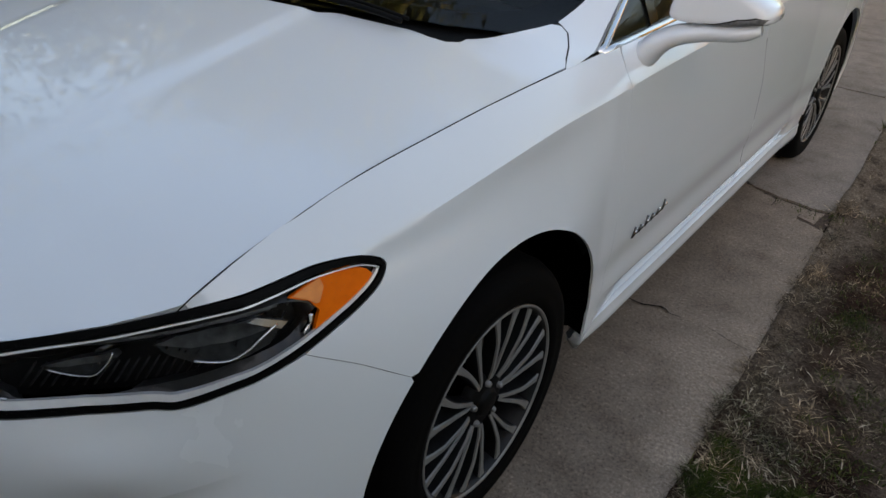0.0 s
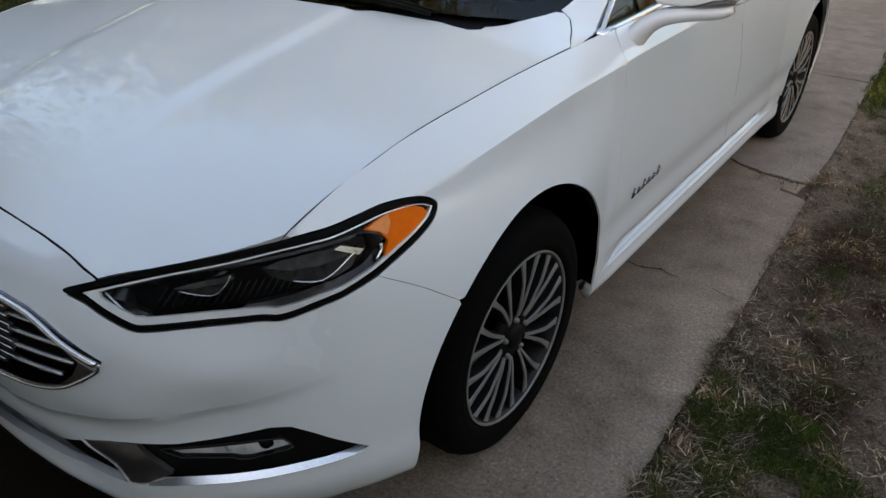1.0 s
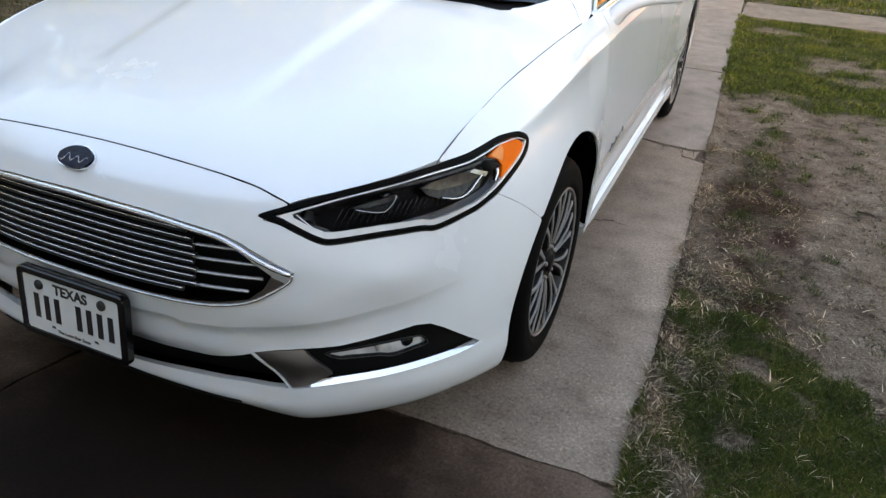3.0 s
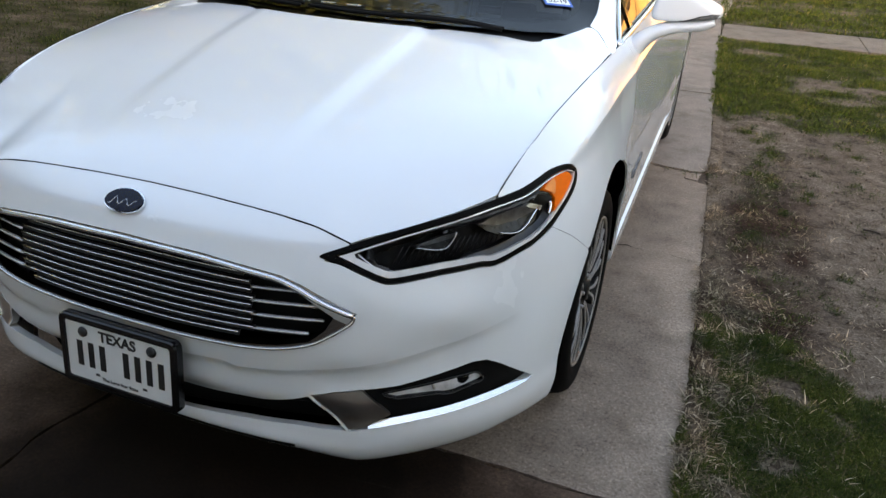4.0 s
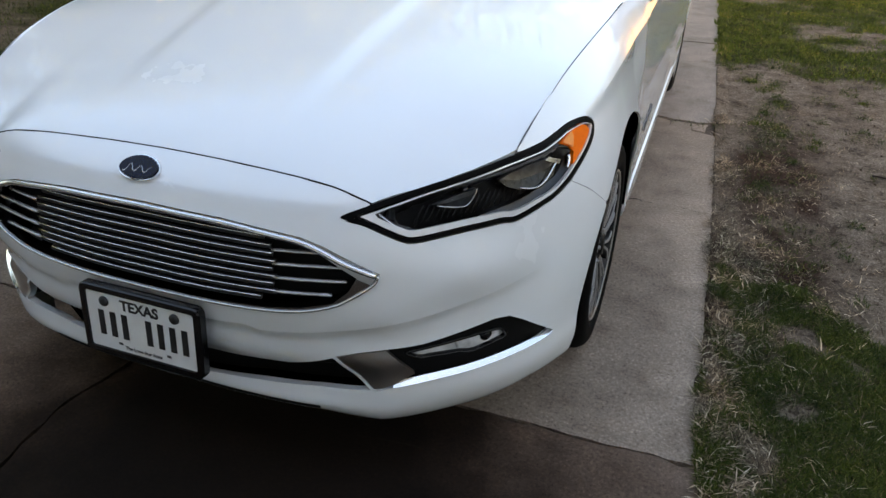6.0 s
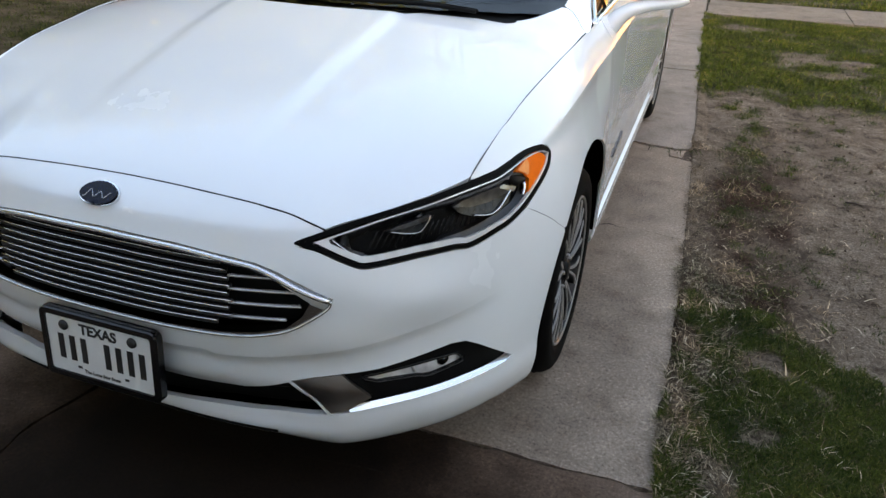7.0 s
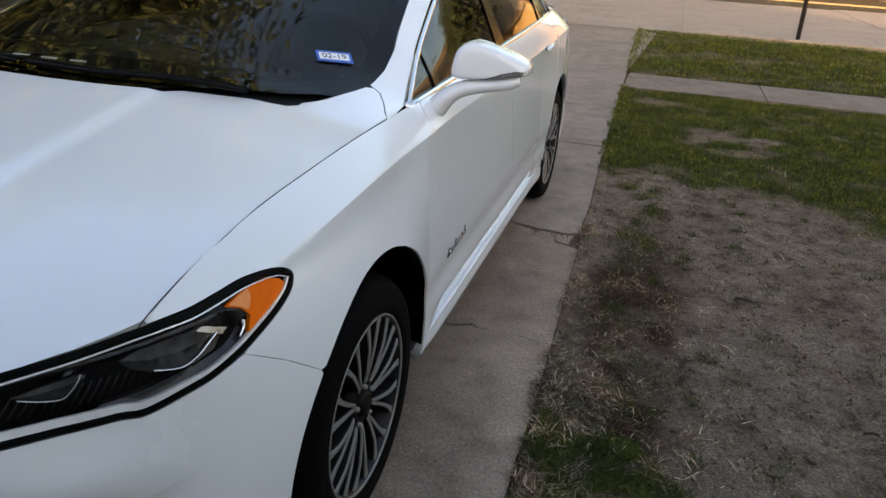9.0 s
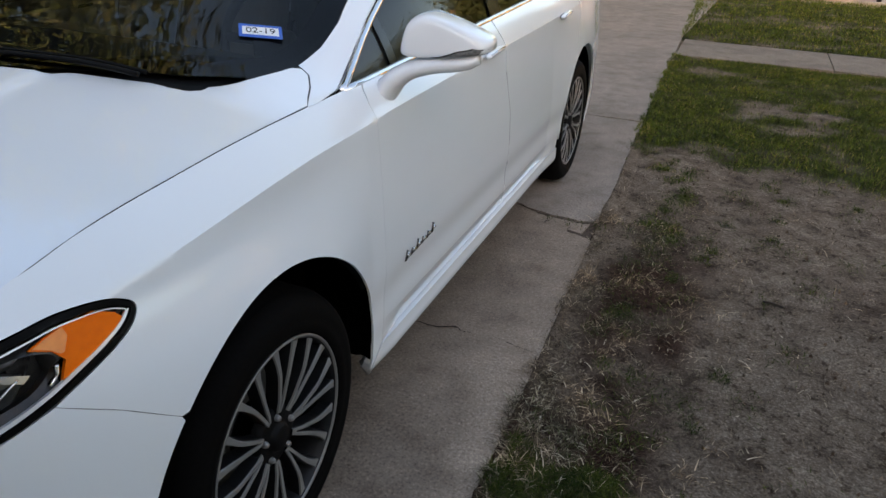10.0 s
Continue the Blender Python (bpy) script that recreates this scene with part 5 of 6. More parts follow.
# ---- door mirrors ----
MC = (.995, 1.104)
MIRROR_LINE = [(.887, 1.080), (.889, 1.105), (.897, 1.135), (.918, 1.155), (.950, 1.163), (1.0, 1.154), (1.06, 1.136), (1.096, 1.122), (1.110, 1.110), (1.113, 1.096), (1.105, 1.083), (1.06, 1.073), (.99, 1.063), (.92, 1.059), (.893, 1.064)]
TURNLENS = simple("clear_ribbed_lamp", (0.15, 0.153, 0.156), 0.35, 0.2, coat=.2, scale=150, var=.5)
for side in (1, -1):
    rim_line = smooth_line(MIRROR_LINE, 4, True)
    n_r, verts, faces = len(rim_line), [], []
    levels = [(.90, .045), (1.0, .030), (1.0, .0)] + [(f, -.055 * math.sqrt(1 - f ** 12)) for f in (.996, .988, .975, .95, .92, .88, .82, .74, .6, .40, .20)]
    for f, dy in levels:
        verts += [((MC[0] + (x - MC[0]) * f) * side, .640 + dy + .45 * max(0, MC[0] + (x - MC[0]) * f - 1.0) ** 2 + .3 * (z - MC[1]) * f, MC[1] + (z - MC[1]) * f) for x, z in rim_line]
    for i in range(len(levels) - 1):
        for k in range(n_r):
            l = (k + 1) % n_r
            q = (i * n_r + k, i * n_r + l, (i + 1) * n_r + l, (i + 1) * n_r + k)
            faces.append(q if side > 0 else q[::-1])
    for f_ring in (0, len(levels) - 1):
        q = tuple(f_ring * n_r + k for k in range(n_r))
        faces.append(q if (f_ring == 0) == (side < 0) else q[::-1])
    mir = part("door_mirror", mesh_of(verts, faces), PAINT, car, "white door mirror with a turn-signal strip")
    arm_pts = [(.842, .600, .955), (.858, .600, .975), (.885, .598, 1.005), (.925, .600, 1.030), (.985, .603, 1.047), (1.05, .606, 1.058), (1.092, .610, 1.072)]
    arm = tube([Vector((x * side, y, z)) for x, y, z in smooth_line(arm_pts, 5)], .034, 14, flat=.62, up=(0, -.15, 1), taper=np.interp(np.arange(31), [0, 6, 12, 20, 27, 30], [1.6, 1.5, 1.15, .95, .85, .6]))
    part("mirror_arm", arm, PAINT, mir)
    def on_mirror(pts, out):
        res = []
        for x, z, f in pts:
            res.append(Vector(((MC[0] + (x - MC[0]) * f) * side, .640 - .055 * math.sqrt(1 - f ** 12) + .45 * max(0, MC[0] + (x - MC[0]) * f - 1.0) ** 2 + .3 * (z - MC[1]) * f - out, MC[1] + (z - MC[1]) * f)))
        return res
    low_rim = smooth_line([(1.0, 1.0645), (1.03, 1.069), (1.06, 1.073), (1.085, 1.078), (1.105, 1.083), (1.113, 1.096)], 4)
    rows = [(0, .88), (0, .77), (0, .67), (0, .61), (0, .63), (0, .78)]
    hi_f = np.interp(np.linspace(0, 5, len(low_rim)), range(6), [r[1] for r in rows])
    for nm, fa, fb, mt, o in (("turn_signal", .92, None, TURNLENS, .0038), ("signal_edge", .985, .40, SEAL_GAP, .0026)):
        grid = [on_mirror([(x, z, fa + ((hf if fb is None else hf - .05) - fa) * k / 4) for (x, z), hf in zip(low_rim, hi_f)], o) for k in range(5)]
        nn = len(low_rim)
        part(nm, mesh_of([v for row in grid for v in row], [(k * nn + i, k * nn + i + 1, (k + 1) * nn + i + 1, (k + 1) * nn + i) if side > 0 else (k * nn + i, (k + 1) * nn + i, (k + 1) * nn + i + 1, k * nn + i + 1) for k in range(4) for i in range(nn - 1)]), mt, mir, "clear ribbed turn-signal strip" if fb is None else "")
    part("mirror_seam", tube(on_mirror(smooth_line([(.905, 1.072, .97), (.95, 1.064, .90), (.99, 1.063, .85), (1.02, 1.066, .82)], 5), .0), .0011, 5), SEAL_GAP, mir)
    gl = block((.15, .004, .065), (.985 * side, .665, 1.105), .002)
    part("mirror_glass", gl, CHROME, mir)

# ---- wheels ----


def spoke_mesh(a0, sign):
    """One spoke of a pair: a machined face with dark flanks."""
    rs = np.linspace(.060, .226, 12)
    off = np.radians(np.interp(rs, [.06, .075, .10, .16, .226], [2.2, 3.9, 4.6, 6.2, 9.6])) * sign
    wid = np.interp(rs, [.06, .09, .16, .205, .226], [.0046, .0046, .0056, .0078, .0115])
    face = np.interp(rs, [.06, .09, .16, .226], [-.006, .000, .006, .004])
    verts, faces = [], []
    for r, o, w, fx in zip(rs, off, wid, face):
        c, s = math.cos(a0 + o), math.sin(a0 + o)
        t = np.array([-s, c])
        base = r * np.array([c, s])
        for k, d in ((-1.0, fx - .004), (-.8, fx), (.8, fx), (1.0, fx - .004), (1.2, fx - .034), (-1.2, fx - .034)):
            q = base + t * w * k
            verts.append((d, q[0], q[1]))
    mats = []
    for i in range(len(rs) - 1):
        for k in range(6):
            l = (k + 1) % 6
            faces.append((i * 6 + k, (i + 1) * 6 + k, (i + 1) * 6 + l, i * 6 + l))
            mats.append(0 if k in (0, 1, 2) else 1)
    faces += [tuple(range(6)), tuple((len(rs) - 1) * 6 + k for k in range(5, -1, -1))]
    mats += [1, 1]
    me = mesh_of(verts, faces, False)
    me.materials.append(RIMFACE)
    me.materials.append(RIMDARK)
    me.polygons.foreach_set("material_index", mats)
    return me


def make_wheel():
    w = part("wheel", lathe([(.205, -.17), (.214, -.05), (.222, -.012), (.228, .004), (.2335, .010), (.237, .009), (.238, .000), (.236, -.01)], 72), RIMDARK, None, "dark alloy wheel with bright twin spokes")
    part("rim_edge", lathe([(.229, .004), (.2315, .0095), (.235, .0108), (.2375, .0085)], 72), simple("rim_edge_grey", (.17, .167, .163), .45, .3), w, "grey machined rim edge")
    tyre = [(.225, -.02), (.238, .004), (.243, .0095), (.252, .0135), (.262, .0155), (.266, .0142), (.280, .0165), (.296, .0140), (.309, .008), (.318, -.002), (.3255, -.014), (.329, -.024), (.3285, -.03), (.333, -.034), (.334, -.10), (.332, -.19), (.322, -.205), (.28, -.215), (.23, -.20)]
    part("tyre", lathe(tyre, 80), RUBBER, w, "worn black rubber tyre")
    part("disc_backing", lathe([(.0, -.12), (.215, -.12)], 40), LINER, w)
    part("brake_disc", lathe([(.08, -.075), (.150, -.075), (.150, -.09)], 48), simple("brake_iron", (.06, .055, .05), .5, .6), w)
    part("hub", lathe([(.0, .004), (.026, .004), (.031, .0), (.033, -.006), (.040, -.008), (.058, -.010), (.070, -.014), (.074, -.035)], 40), HUBCAP, w, "black hub with a centre cap")
    for k in range(5):
        a = radians(90 + 72 * k)
        me = lathe([(0, .008), (.005, .008), (.007, .004), (.008, -.008)], 8)
        me.transform(Matrix.Translation((-.006, .052 * math.cos(a), .052 * math.sin(a))))
        part("lug_nut", me, RIMFACE, w)
    for k in range(10):
        a = radians(36 * k + 9)
        for sign in (-1, 1):
            ob = new("spoke", spoke_mesh(a, sign))
            ob.parent = w
    return w


wheel = make_wheel()
wheel.parent = car
wheel.matrix_basis = pose(.893, 0, AXLE_Z)
for x, y, flip in ((.876, WB, 0), (-.893, 0, 180), (-.876, WB, 180)):
    c = copy_thing(wheel, pose(x, y, AXLE_Z, 34 if flip == 0 else 20, 0, 0) if not flip else pose(x, y, AXLE_Z, 0, 0, 180))
    c.parent = car

# wheel housings
for sc, y0 in ((S0, 0.0), (SR, WB)):
    for side in (1, -1):
        verts, faces = [], []
        angs = np.linspace(radians(-4), radians(186), 40)
        for w in angs:
            for x, r in ((.905 - (.03 if y0 else 0), .409), (.85, .43), (.60, .43)):
                verts.append((x * side, y0 - r * math.cos(w), AXLE_Z + r * math.sin(w)))
        for i in range(len(angs) - 1):
            for k in range(2):
                q = (i * 3 + k, i * 3 + k + 1, (i + 1) * 3 + k + 1, (i + 1) * 3 + k)
                faces.append(q if side > 0 else q[::-1])
        part("wheel_housing", mesh_of(verts, faces), LINER, car)
        part("housing_wall", block((.012, .88, .68), (.595 * side, y0, .43), 0), LINER, car)

# ---- underside, engine bay and cabin ----
part("underbody", block((1.16, 4.3, .10), (0, 1.5, .23), .02), LINER, car)
part("underbody_middle", block((1.66, 1.85, .08), (0, 1.42, .25), .02), LINER, car)
part("front_apron", sheet([(0, -.80), (.40, -.775), (.62, -.66), (.76, -.50), (.78, -.42), (0, -.42)], lambda x, y: np.stack([x, y, 0 * x + .165], -1), .1, rim=.02, mirror=True), LINER, car)
part("engine_cover", block((1.25, .62, .42), (0, -.40, .50), .05), LINER, car)
part("fire_wall", block((1.50, .03, .62), (0, .34, .62), .01), LINER, car)
part("cabin_floor", block((1.52, 2.5, .04), (0, 1.7, .36), .01), CABIN, car)
part("rear_wall", block((1.45, .04, .75), (0, 3.05, .68), .01), CABIN, car)
part("dashboard", sheet([(0, .26), (.4, .30), (.70, .40), (.76, .62), (.74, .80), (0, .80)], lambda x, y: np.stack([x, y, 1.0 - .02 * (y - .3) - .04 * (np.abs(x) / .75) ** 4 - .9 * np.maximum(0, y - .70) ** 1.5 * 4], -1), .05, rim=.2, mirror=True), CABIN, car, "dark dashboard")
for x in (.37, -.37):
    seat = part("front_seat", block((.50, .50, .20), (x, 1.28, .58), .06, 4), SEATCLOTH, car, "grey front seat with headrest")
    bk = block((.50, .16, .62), (0, 0, .31), .06, 4)
    bk.transform(pose(x, 1.52, .62, -18, 0, 0))
    part("backrest", bk, SEATCLOTH, seat)
    hr = block((.26, .10, .17), (0, 0, .74), .045, 4)
    hr.transform(pose(x, 1.52, .62, -16, 0, 0))
    part("headrest", hr, SEATCLOTH, seat)
part("rear_bench", block((1.30, .22, .60), (0, 2.55, .85), .08, 4), SEATCLOTH, car, "grey rear bench")
ring = [Vector((.37 + .185 * math.cos(a), .84 + .06 * math.sin(a), 1.0 + .175 * math.sin(a))) for a in np.linspace(0, 2 * math.pi, 36, endpoint=False)]
sw = part("steering_wheel", tube(ring, .016, 8, closed=True), CABIN, car, "black steering wheel")
part("wheel_boss", block((.14, .05, .10), (.37, .83, .99), .02, 3), CABIN, sw)
part("wheel_bar", block((.34, .025, .03), (.37, .835, 1.0), .008, 2), CABIN, sw)

# ---- dark lines of the panel gaps: black tubes stand in for their shade ----
for side in (1, -1):
    ys = np.linspace(-.612, .262, 40)
    part("hood_gap", tube([Vector((float(spline(HWY, HWX, y)) * side, float(y), float(spline(HWY, HWZ, y)) - .0008)) for y in ys], .0010, 6), SEAL_GAP, car)
    part("bumper_gap", tube(on_skirt(smooth_line(SEAM, 6), -.0004, side), .0006, 5), SEAL_GAP, car)
    part("door_gap", tube(on_skirt([(DOOR_B, z) for z in np.linspace(.34, .70, 12)] + [(DOOR_B - .048, .85), (DOOR_B - .056, 1.0)], -.0012, side), .0017, 5), SEAL_GAP, car)
line = [Vector(q) + Vector((0, .0015, -.001)) for q in smooth_line(_edge, 4)]
part("hood_gap", tube([Vector((-p.x, p.y, p.z)) for p in line[:0:-1]] + line, .0026, 6), SEAL_GAP, car)

# ---- round about: sign post, house behind, trees and house over the road ----
POST = simple("dark_post_paint", (.02, .014, .011), .6, grain=.2, scale=60)
post = part("post", tube([(3.72, 14.35, -.05), (3.71, 14.35, 1.4), (3.70, 14.35, 2.9)], .042, 8), POST, None)
tagged(post, "dark slim post standing in the roadside grass", "post")

# pale tone chosen so the unseen wall bounces light onto the car front
SIDING = simple("cream_bounce_siding", (.76, .73, .675), .85, grain=.3, scale=20)
ROOFING = simple("roof_shingle", (.06, .055, .05), .9, grain=.4, scale=40)
TAN_ROOF = simple("tan_roof_shingle", (.30, .20, .105), .9, grain=.4, scale=40)
OCHRE = simple("ochre_render", (.45, .30, .125), .85, grain=.2, scale=15)


def house(x0, x1, y0, y1, wall_h, ridge_h, wall_mat, label, over=.5, roof_mat=ROOFING):
    h = tagged(new("house"), label, "house")
    part("wall", block((x1 - x0, y1 - y0, wall_h), ((x0 + x1) / 2, (y0 + y1) / 2, wall_h / 2), .02), wall_mat, h)
    ym = (y0 + y1) / 2
    a, b = x0 - over, x1 + over
    k = wall_h - .12
    v = [(a, y0 - over, k), (b, y0 - over, k), (b, ym, ridge_h), (a, ym, ridge_h), (a, y1 + over, k), (b, y1 + over, k),
         (a, y0 - over, k + .16), (b, y0 - over, k + .16), (b, ym, ridge_h + .18), (a, ym, ridge_h + .18), (a, y1 + over, k + .16), (b, y1 + over, k + .16)]
    f = [(0, 3, 2, 1), (3, 4, 5, 2), (6, 7, 8, 9), (9, 8, 11, 10), (0, 1, 7, 6), (4, 10, 11, 5), (0, 6, 9, 3), (3, 9, 10, 4), (1, 2, 8, 7), (2, 5, 11, 8)]
    part("roof", mesh_of(v, f, False), roof_mat, h)
    g = [(x0, y0, wall_h), (x0, y1, wall_h), (x0, ym, ridge_h), (x1, y0, wall_h), (x1, y1, wall_h), (x1, ym, ridge_h)]
    part("gable", mesh_of(g, [(0, 2, 1), (3, 4, 5)], False), wall_mat, h)
    return h


# unseen house, sized and placed to keep the low sun off the driveway
house(-12, 15, -12.0, -3.1, 2.9, 5.9, SIDING, "plain unseen cream-walled house, added to shade the driveway", .7)
house(4, 26, 37, 46, 4.2, 8.6, OCHRE, "ochre-walled house across the street", .5, TAN_ROOF)

BARK = simple("tree_bark", (.06, .045, .035), .9, grain=.6, scale=25)


def leaf_material():
    m, nt, p = nodes_of("leaves")
    geo = nt.nodes.new("ShaderNodeNewGeometry")
    link(nt, ramp(nt, geo.outputs["Random Per Island"], [(0, (.035, .055, .015)), (.6, (.07, .10, .025)), (1, (.13, .13, .04))]), p.inputs["Base Color"])
    p.inputs["Roughness"].default_value = .6
    return m


LEAF = leaf_material()


def tree(x, y, height, spread, seed, leaves):
    rnd = random.Random(seed)
    t = tagged(new("tree"), "broad leafy tree with a rough trunk", "tree")
    trunk = [Vector((x, y, -.1)), Vector((x + .1, y, height * .2)), Vector((x - .05, y + .1, height * .4)), Vector((x + .1, y, height * .62))]
    part("trunk", tube(trunk, height * .026, 10, taper=[1.3, 1, .8, .5]), BARK, t)
    tips = []
    for k in range(11):
        a = k * 2.4 + rnd.uniform(-.3, .3)
        b = trunk[1].lerp(trunk[3], .2 + .8 * k / 10)
        e = Vector((x + spread * math.cos(a) * rnd.uniform(.5, .95), y + spread * math.sin(a) * rnd.uniform(.5, .95), height * rnd.uniform(.55, .95)))
        mid = b.lerp(e, .5) + Vector((0, 0, height * .05))
        part("limb", tube([b, mid, e], height * .011, 6, taper=[1, .6, .2]), BARK, t)
        tips += [b.lerp(e, .55), b.lerp(e, .8), e, mid]
    verts, faces = [], []
    for i in range(int(leaves * 1.7)):
        c = rnd.choice(tips)
        r = spread * .30
        p = c + Vector((rnd.gauss(0, r), rnd.gauss(0, r), rnd.gauss(0, r * .7)))
        s = rnd.uniform(.05, .11) * (1 + height / 14)
        q = Euler((rnd.uniform(0, 6.3), rnd.uniform(0, 6.3), rnd.uniform(0, 6.3))).to_matrix()
        k = len(verts)
        verts += [tuple(p + q @ Vector(v)) for v in ((-s, 0, 0), (0, -s * .5, .1 * s), (s, 0, 0), (0, s * .5, .1 * s))]
        faces.append((k, k + 1, k + 2, k + 3))
    part("crown", mesh_of(verts, faces, False), LEAF, t)


# the last tree, unseen at the left, is added to block light
for i, (x, y, hgt, spr, n) in enumerate(((-10.5, 9, 6.5, 3.0, 9000), (-14, 10, 7, 3.2, 9000), (-9.5, 13, 7, 3.0, 9000), (-14, 5, 8, 3.2, 8000), (-8.5, 7.5, 10.5, 3.8, 12000), (-12, 14, 15, 5.5, 14000), (-7, 19, 14, 5.0, 12000), (-6, 33, 12, 5, 9000), (9.3, 33.5, 10, 2.6, 7000), (27, 33, 11, 5, 5000), (-17, 30, 11, 5.5, 5000), (18, 31, 10, 3.6, 5000), (-12, -2, 8, 3.5, 4000))):
    tree(x, y, hgt, spr, 10 + i, n)


# ---- grass and straw ----
def blade_material(name, stops, rough=.7):
    m, nt, p = nodes_of(name)
    geo = nt.nodes.new("ShaderNodeNewGeometry")
    patch = nt.nodes.new("ShaderNodeMix")
    patch.data_type, patch.blend_type = "RGBA", "MULTIPLY"
    patch.inputs[0].default_value = 1
    link(nt, ramp(nt, geo.outputs["Random Per Island"], stops), patch.inputs[6])
    link(nt, ramp(nt, noise_tex(nt, 3.2, 5, .65), [(.36, (.55, .62, .60)), (.50, (1, 1, 1)), (.64, (1.45, 1.30, 1.15))]), patch.inputs[7])
    link(nt, patch.outputs[2], p.inputs["Base Color"])
    p.inputs["Roughness"].default_value = rough
    p.inputs["Specular IOR Level"].default_value = .08
    return m


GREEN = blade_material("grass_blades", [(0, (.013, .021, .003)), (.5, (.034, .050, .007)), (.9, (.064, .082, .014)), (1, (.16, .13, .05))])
STRAW = blade_material("dry_straw", [(0, (.028, .018, .011)), (.55, (.092, .066, .042)), (.88, (.23, .175, .115)), (1, (.56, .46, .33))])
STRAW_PALE = blade_material("pale_straw", [(0, (.10, .070, .044)), (.4, (.25, .19, .128)), (.8, (.46, .37, .265)), (1, (.70, .60, .46))])

# lighter, yellower copy of the grass colour, brightened for the far lawn
GREEN_FAR = blade_material("brightened_grass_blades", [(0, (.028, .038, .004)), (.45, (.060, .088, .009)), (.85, (.108, .128, .018)), (1, (.24, .19, .07))])

LITTER = blade_material("dark_litter", [(0, (.018, .012, .008)), (.6, (.05, .034, .022)), (1, (.10, .072, .05))], .9)


def ground_z(x, y):
    if left_edge(y) < x < drive_edge(y):
        return .004
    d = x - drive_edge(y)
    lift = .019 * sstep(.10, .05, d) if 0 <= d < .10 else 0
    return lift - .0155 + .012 * fbm(x, y, 1.8, 2.0) + .006 * fbm(x, y, 7.0, 9.0)


def blades(name, label, mat, spots, length, width, flat, segs, seed):
    """Many thin bent blades in one mesh."""
    r = np.random.default_rng(seed)
    n = len(spots)
    base = np.column_stack([spots, [ground_z(x, y) for x, y in spots]])
    a = r.uniform(0, 2 * np.pi, n)
    ln = length * r.uniform(.45, 1.25, n)
    lean = np.clip(r.normal(flat, .28, n), .05, 1.5)
    d = np.column_stack([np.cos(a) * np.sin(lean), np.sin(a) * np.sin(lean), np.cos(lean)])
    side = np.column_stack([-np.sin(a), np.cos(a), np.zeros(n)]) * (width * r.uniform(.6, 1.3, n))[:, None]
    drop = np.column_stack([np.cos(a), np.sin(a), -np.ones(n) * .6]) * (ln * r.uniform(.05, .35, n))[:, None]
    up = np.array([0, 0, .005])
    if segs == 1:
        v = np.stack([base - side, base + side, base + d * ln[:, None] + up], 1).reshape(-1, 3)
        faces = np.arange(3 * n).reshape(-1, 3)
        starts, totals, idx = np.arange(n) * 3, np.full(n, 3), faces.ravel()
    else:
        mid = base + d * (ln * .55)[:, None] + up * .6
        tip = base + d * ln[:, None] + drop + up
        tip[:, 2] = np.maximum(tip[:, 2], base[:, 2] + .003)
        v = np.stack([base - side, base + side, mid + side * .8, mid - side * .8, tip], 1).reshape(-1, 3)
        k = np.arange(n)[:, None] * 5
        quad, tri = k + [0, 1, 2, 3], k + [3, 2, 4]
        idx = np.hstack([quad, tri]).ravel()
        starts = (np.arange(n)[:, None] * 7 + [0, 4]).ravel()
        totals = np.tile([4, 3], n)
    me = bpy.data.meshes.new(name)
    me.vertices.add(len(v))
    me.vertices.foreach_set("co", v.ravel())
    me.loops.add(len(idx))
    me.loops.foreach_set("vertex_index", idx.astype(np.int32))
    me.polygons.add(len(starts))
    me.polygons.foreach_set("loop_start", starts.astype(np.int32))
    me.polygons.foreach_set("loop_total", totals.astype(np.int32))
    me.update(calc_edges=True)
    return tagged(part(name, me, mat), label, "grass", kind="stuff")


def scatter(n, x0, x1, y0, y1, chance, seed, over=.04):
    rnd = random.Random(seed)
    out = []
    for _ in range(n):
        x, y = rnd.uniform(x0, x1), rnd.uniform(y0, y1)
        if 1.0 < x < 13.2 and 7.08 < y < 8.2 + .02 * x:
            continue
        e = drive_edge(y) - over * (.55 + fbm(x, y, 6, 4.0))
        if left_edge(y) - .02 < x < e:
            continue
        if rnd.random() < chance(x, y):
            out.append((x, y))
    return np.array(out)


def green_chance(x, y):
    v = lush(x, y)
    return max(0, (v - .22) / .78) ** 1.1


def straw_chance(x, y):
    n, m = fbm(x, y, 4.5, 31.0), fbm(x, y, 13.0, 41.0)
    d = x - drive_edge(y) if x > 0 else 9
    band = sstep(.34, .12, d + .10 * n) * sstep(1.25, .65, y) * max(0, .70 + .5 * n + .9 * m) * (1 - .7 * sstep(.35, .7, lush(x, y)))
    mid = .75 * sstep(.80, .30, d + .15 * n) * sstep(3.3, 1.9, y) * max(0, .10 + n + .6 * m)
    v = .008 + band + mid + .30 * sstep(.08, .4, lush(x, y)) * max(0, .25 + m) + .2 * max(0, n + m - .45)
    return min(1, max(0, v))


def pale_chance(x, y):
    n, m = fbm(x, y, 5.0, 51.0), fbm(x, y, 14.0, 61.0)
    d = x - drive_edge(y)
    fringe = sstep(.27, .10, d + .08 * n) * sstep(1.15, .8, y) * max(0, .60 + .5 * n + 1.1 * m)
    patch = .55 * sstep(.9, .5, d) * sstep(1.6, .9, y) * max(0, n + .8 * m - .12)
    return min(1, .008 + fringe + patch)


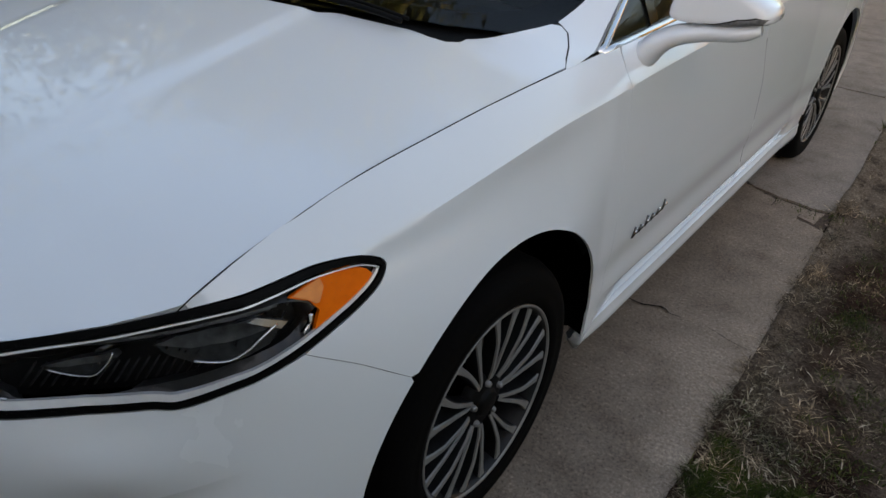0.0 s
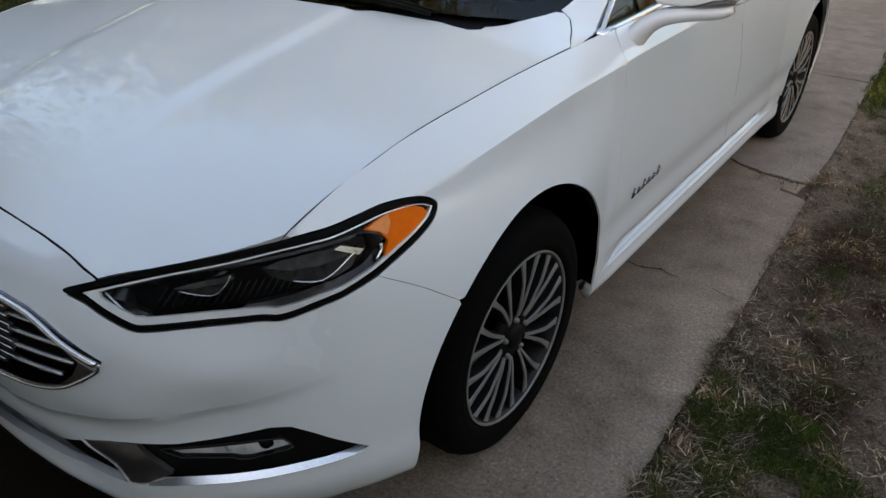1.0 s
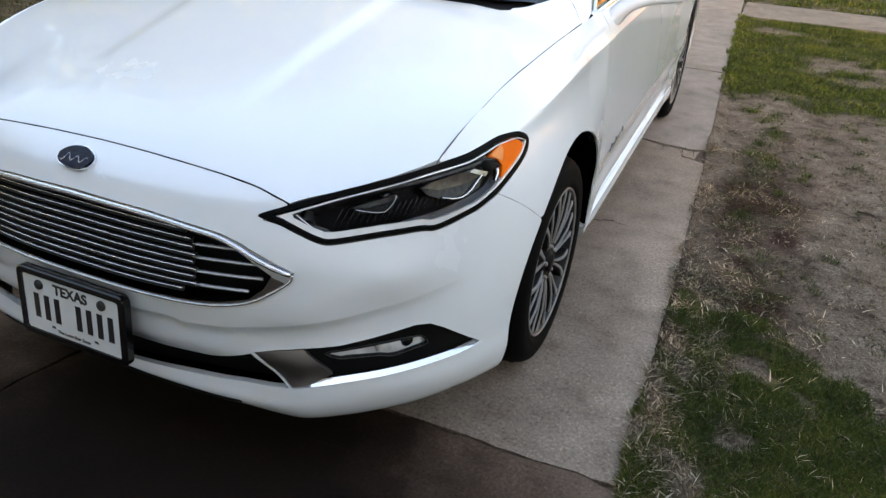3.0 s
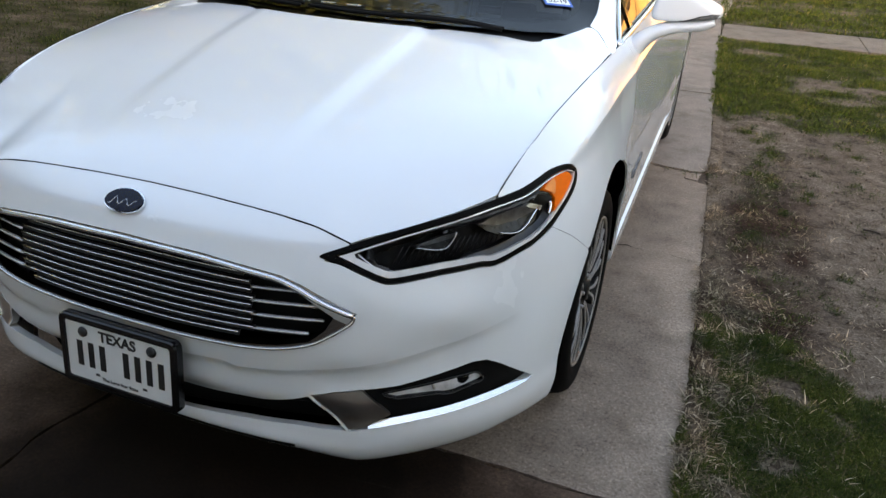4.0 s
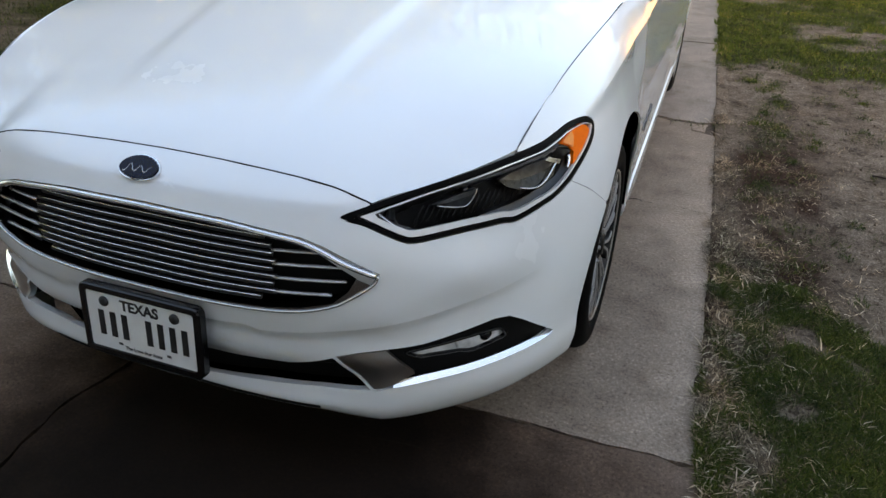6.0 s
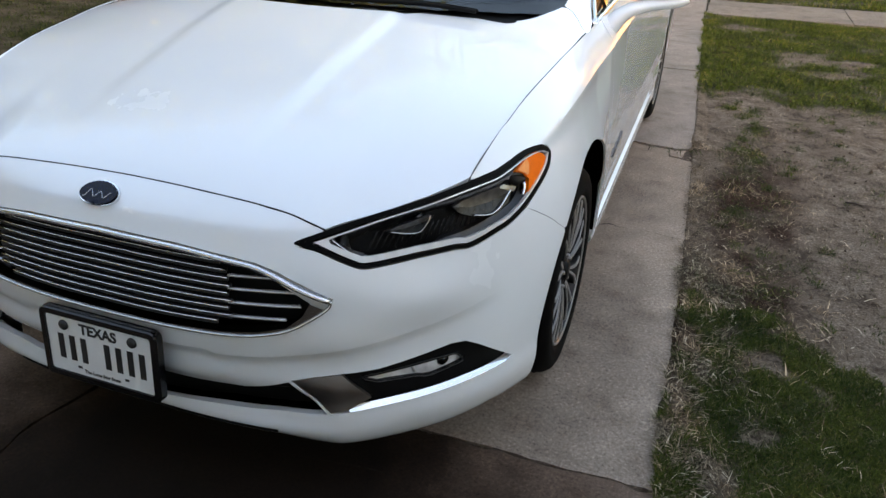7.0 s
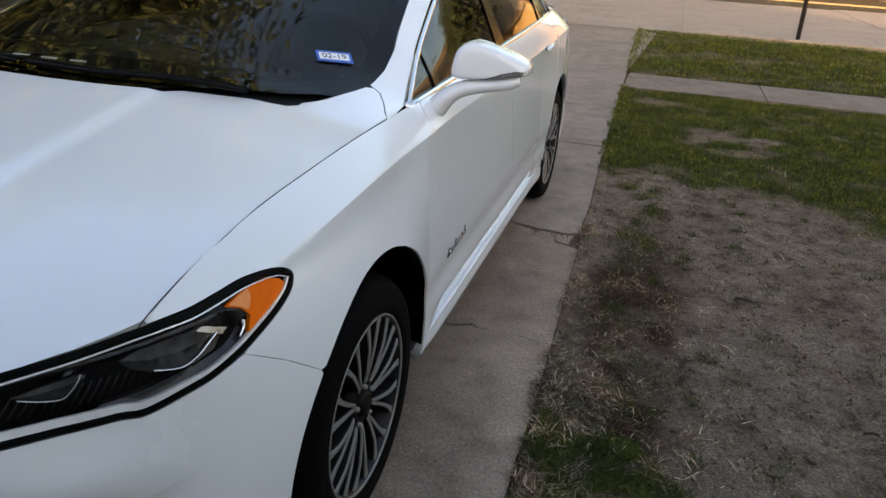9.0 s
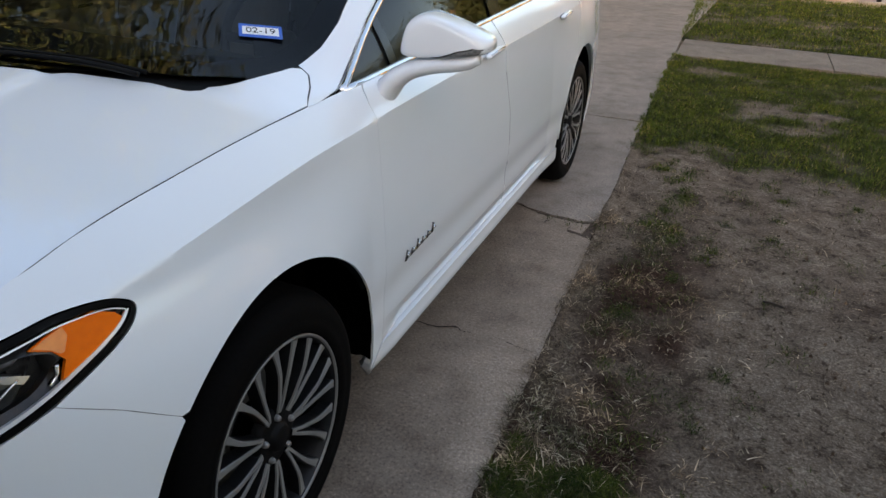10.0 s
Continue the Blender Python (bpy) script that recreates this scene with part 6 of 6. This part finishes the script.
def tufts(count, seed):
    """Small scattered tufts of grass on the bare soil."""
    rnd = random.Random(seed)
    out = []
    for _ in range(count):
        x, y = rnd.uniform(1.35, 4.4), rnd.uniform(.1, 4.2)
        if rnd.random() < .35:
            x = rnd.gauss(1.50, .13)
        r, n = rnd.uniform(.015, .05), rnd.randint(30, 120)
        out += [(x + rnd.gauss(0, r), y + rnd.gauss(0, r * 1.3)) for _ in range(n)]
    for _ in range(90):
        t = rnd.random() ** .6
        out.append((.9 + .34 * t, 2.22 + rnd.gauss(0, .012 + .03 * t)))
    return np.array(out)


blades("grass", "short dense green grass beside the driveway", GREEN, scatter(520000, 1.12, 2.75, -1.0, .95, green_chance, 1), .022, .0011, 1.0, 2, 11)
blades("grass", "thin green grass in a strip along the driveway", GREEN, scatter(260000, 1.2, 3.4, .9, 3.4, lambda x, y: green_chance(x, y) * sstep(3.0, 1.9, y), 21, .0), .020, .0012, 1.0, 2, 21)
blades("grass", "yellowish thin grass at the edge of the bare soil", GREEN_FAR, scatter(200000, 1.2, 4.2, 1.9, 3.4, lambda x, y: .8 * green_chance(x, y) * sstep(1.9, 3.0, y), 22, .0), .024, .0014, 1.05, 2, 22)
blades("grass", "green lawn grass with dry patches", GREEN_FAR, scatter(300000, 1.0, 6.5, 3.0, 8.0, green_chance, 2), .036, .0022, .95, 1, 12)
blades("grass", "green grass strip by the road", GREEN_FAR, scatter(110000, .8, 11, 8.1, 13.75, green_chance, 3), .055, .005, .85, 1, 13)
# darker blade colour here: this side's shade is put into it
blades("grass", "green lawn grass on the far side of the driveway", GREEN, scatter(160000, -9, -1.7, -2.5, 9, green_chance, 4), .045, .0036, .85, 1, 14)
blades("straw", "dry straw and dead grass on bare soil", STRAW, scatter(520000, 1.12, 3.4, -.9, 3.6, straw_chance, 5, .02), .038, .0009, 1.42, 2, 15)
blades("straw", "pale broken straw along the driveway edge", STRAW_PALE, scatter(62000, 1.12, 3.2, -.9, 2.6, pale_chance, 25, .035), .042, .0017, 1.40, 2, 25)
blades("straw", "dry grass tufts in the lawn", STRAW, scatter(50000, 1.0, 6.5, 3.6, 8.0, straw_chance, 6), .05, .0022, 1.2, 1, 16)
blades("grass", "small scattered grass tufts on bare soil", GREEN, tufts(190, 8), .024, .0014, 1.05, 2, 17)
blades("leaf_litter", "small dark bits of dead grass on bare soil", LITTER, scatter(90000, 1.2, 3.8, -.4, 4.2, lambda x, y: .9 * max(0, fbm(x, y, 7.0, 77.0) - .12), 9, .03), .014, .0016, 1.42, 2, 18)


def soil_spill():
    """Loose soil lying over the ragged edge of the driveway."""
    verts, faces = [], []
    ys = np.arange(-2.4, 6.9, .012)
    for y in ys:
        e = drive_edge(y)
        rag = .10 + 1.1 * sstep(.75, .2, y) + .8 * sstep(.35, .0, abs(y - 2.45)) + .5 * sstep(2.8, 3.4, y)
        w = rag * (.012 + .018 * fbm(1.0, y, 3.0, 14.0) + .005 * fbm(2.0, y, 17.0, 6.0) + .003 * fbm(2.0, y, 50.0, 6.0))
        w = max(-.008, min(w, .075))
        k = len(verts)
        verts += [(e - w, y, -.002 if w < .002 else .0012), (e - w + min(.016, .5 * abs(w) + .003), y, .0042), (e + .012, y, .004 + .003 * fbm(1, y, 25.0, 3.0)), (e + .05, y, -.004), (e + .10, y, -.030)]
        if k:
            faces += [(k - 5 + i, k - 4 + i, k + 1 + i, k + i) for i in range(4)]
    return mesh_of(verts, faces)


spill = soil_spill()
cv = spill.color_attributes.new("cover", "FLOAT_COLOR", "POINT")
cv.data.foreach_set("color", [c for v in spill.vertices for c in (sstep(.32, .85, lush(v.co.x, v.co.y)), dark_soil(v.co.x, v.co.y), 0, 1)])
tagged(part("soil_edge", spill, LAWN), "loose soil spilled over the driveway edge", "soil", kind="stuff")


def clods(count, seed):
    """Crumbs of soil and grit strewn over the bare ground."""
    rnd = random.Random(seed)
    verts, faces = [], []
    for _ in range(count):
        x, y = rnd.uniform(1.2, 3.8), rnd.uniform(-.3, 4.0)
        if x < drive_edge(y) + .02 or rnd.random() < lush(x, y):
            continue
        r = rnd.uniform(.002, .0075) * (1.6 if rnd.random() < .08 else 1)
        k, a = len(verts), rnd.uniform(0, 6.3)
        z0 = -.008
        verts += [(x + r * math.cos(a + i * 1.571) * rnd.uniform(.7, 1.3), y + r * math.sin(a + i * 1.571) * rnd.uniform(.7, 1.3), z0) for i in range(4)] + [(x, y, z0 + r * rnd.uniform(.7, 1.3) + .006)]
        faces += [(k, k + 1, k + 4), (k + 1, k + 2, k + 4), (k + 2, k + 3, k + 4), (k + 3, k, k + 4)]
    return mesh_of(verts, faces, False)


CLOD = blade_material("soil_clods", [(0, (.05, .035, .025)), (.7, (.11, .08, .06)), (1, (.26, .21, .165))], .95)
tagged(part("soil_crumbs", clods(700, 3), CLOD), "crumbs of dry soil on the bare lawn", "soil", kind="stuff")
TWIG = simple("twig_bark", (.035, .025, .018), .9)
for pts in ([(1.945, 1.826, -.004), (1.985, 1.815, .0), (2.02, 1.808, -.004)], [(2.3, .9, -.006), (2.33, .91, -.002), (2.35, .908, -.006)]):
    tagged(part("twig", tube(smooth_line(pts, 3), .005, 5), TWIG), "short dark twig lying on bare soil", "twig")
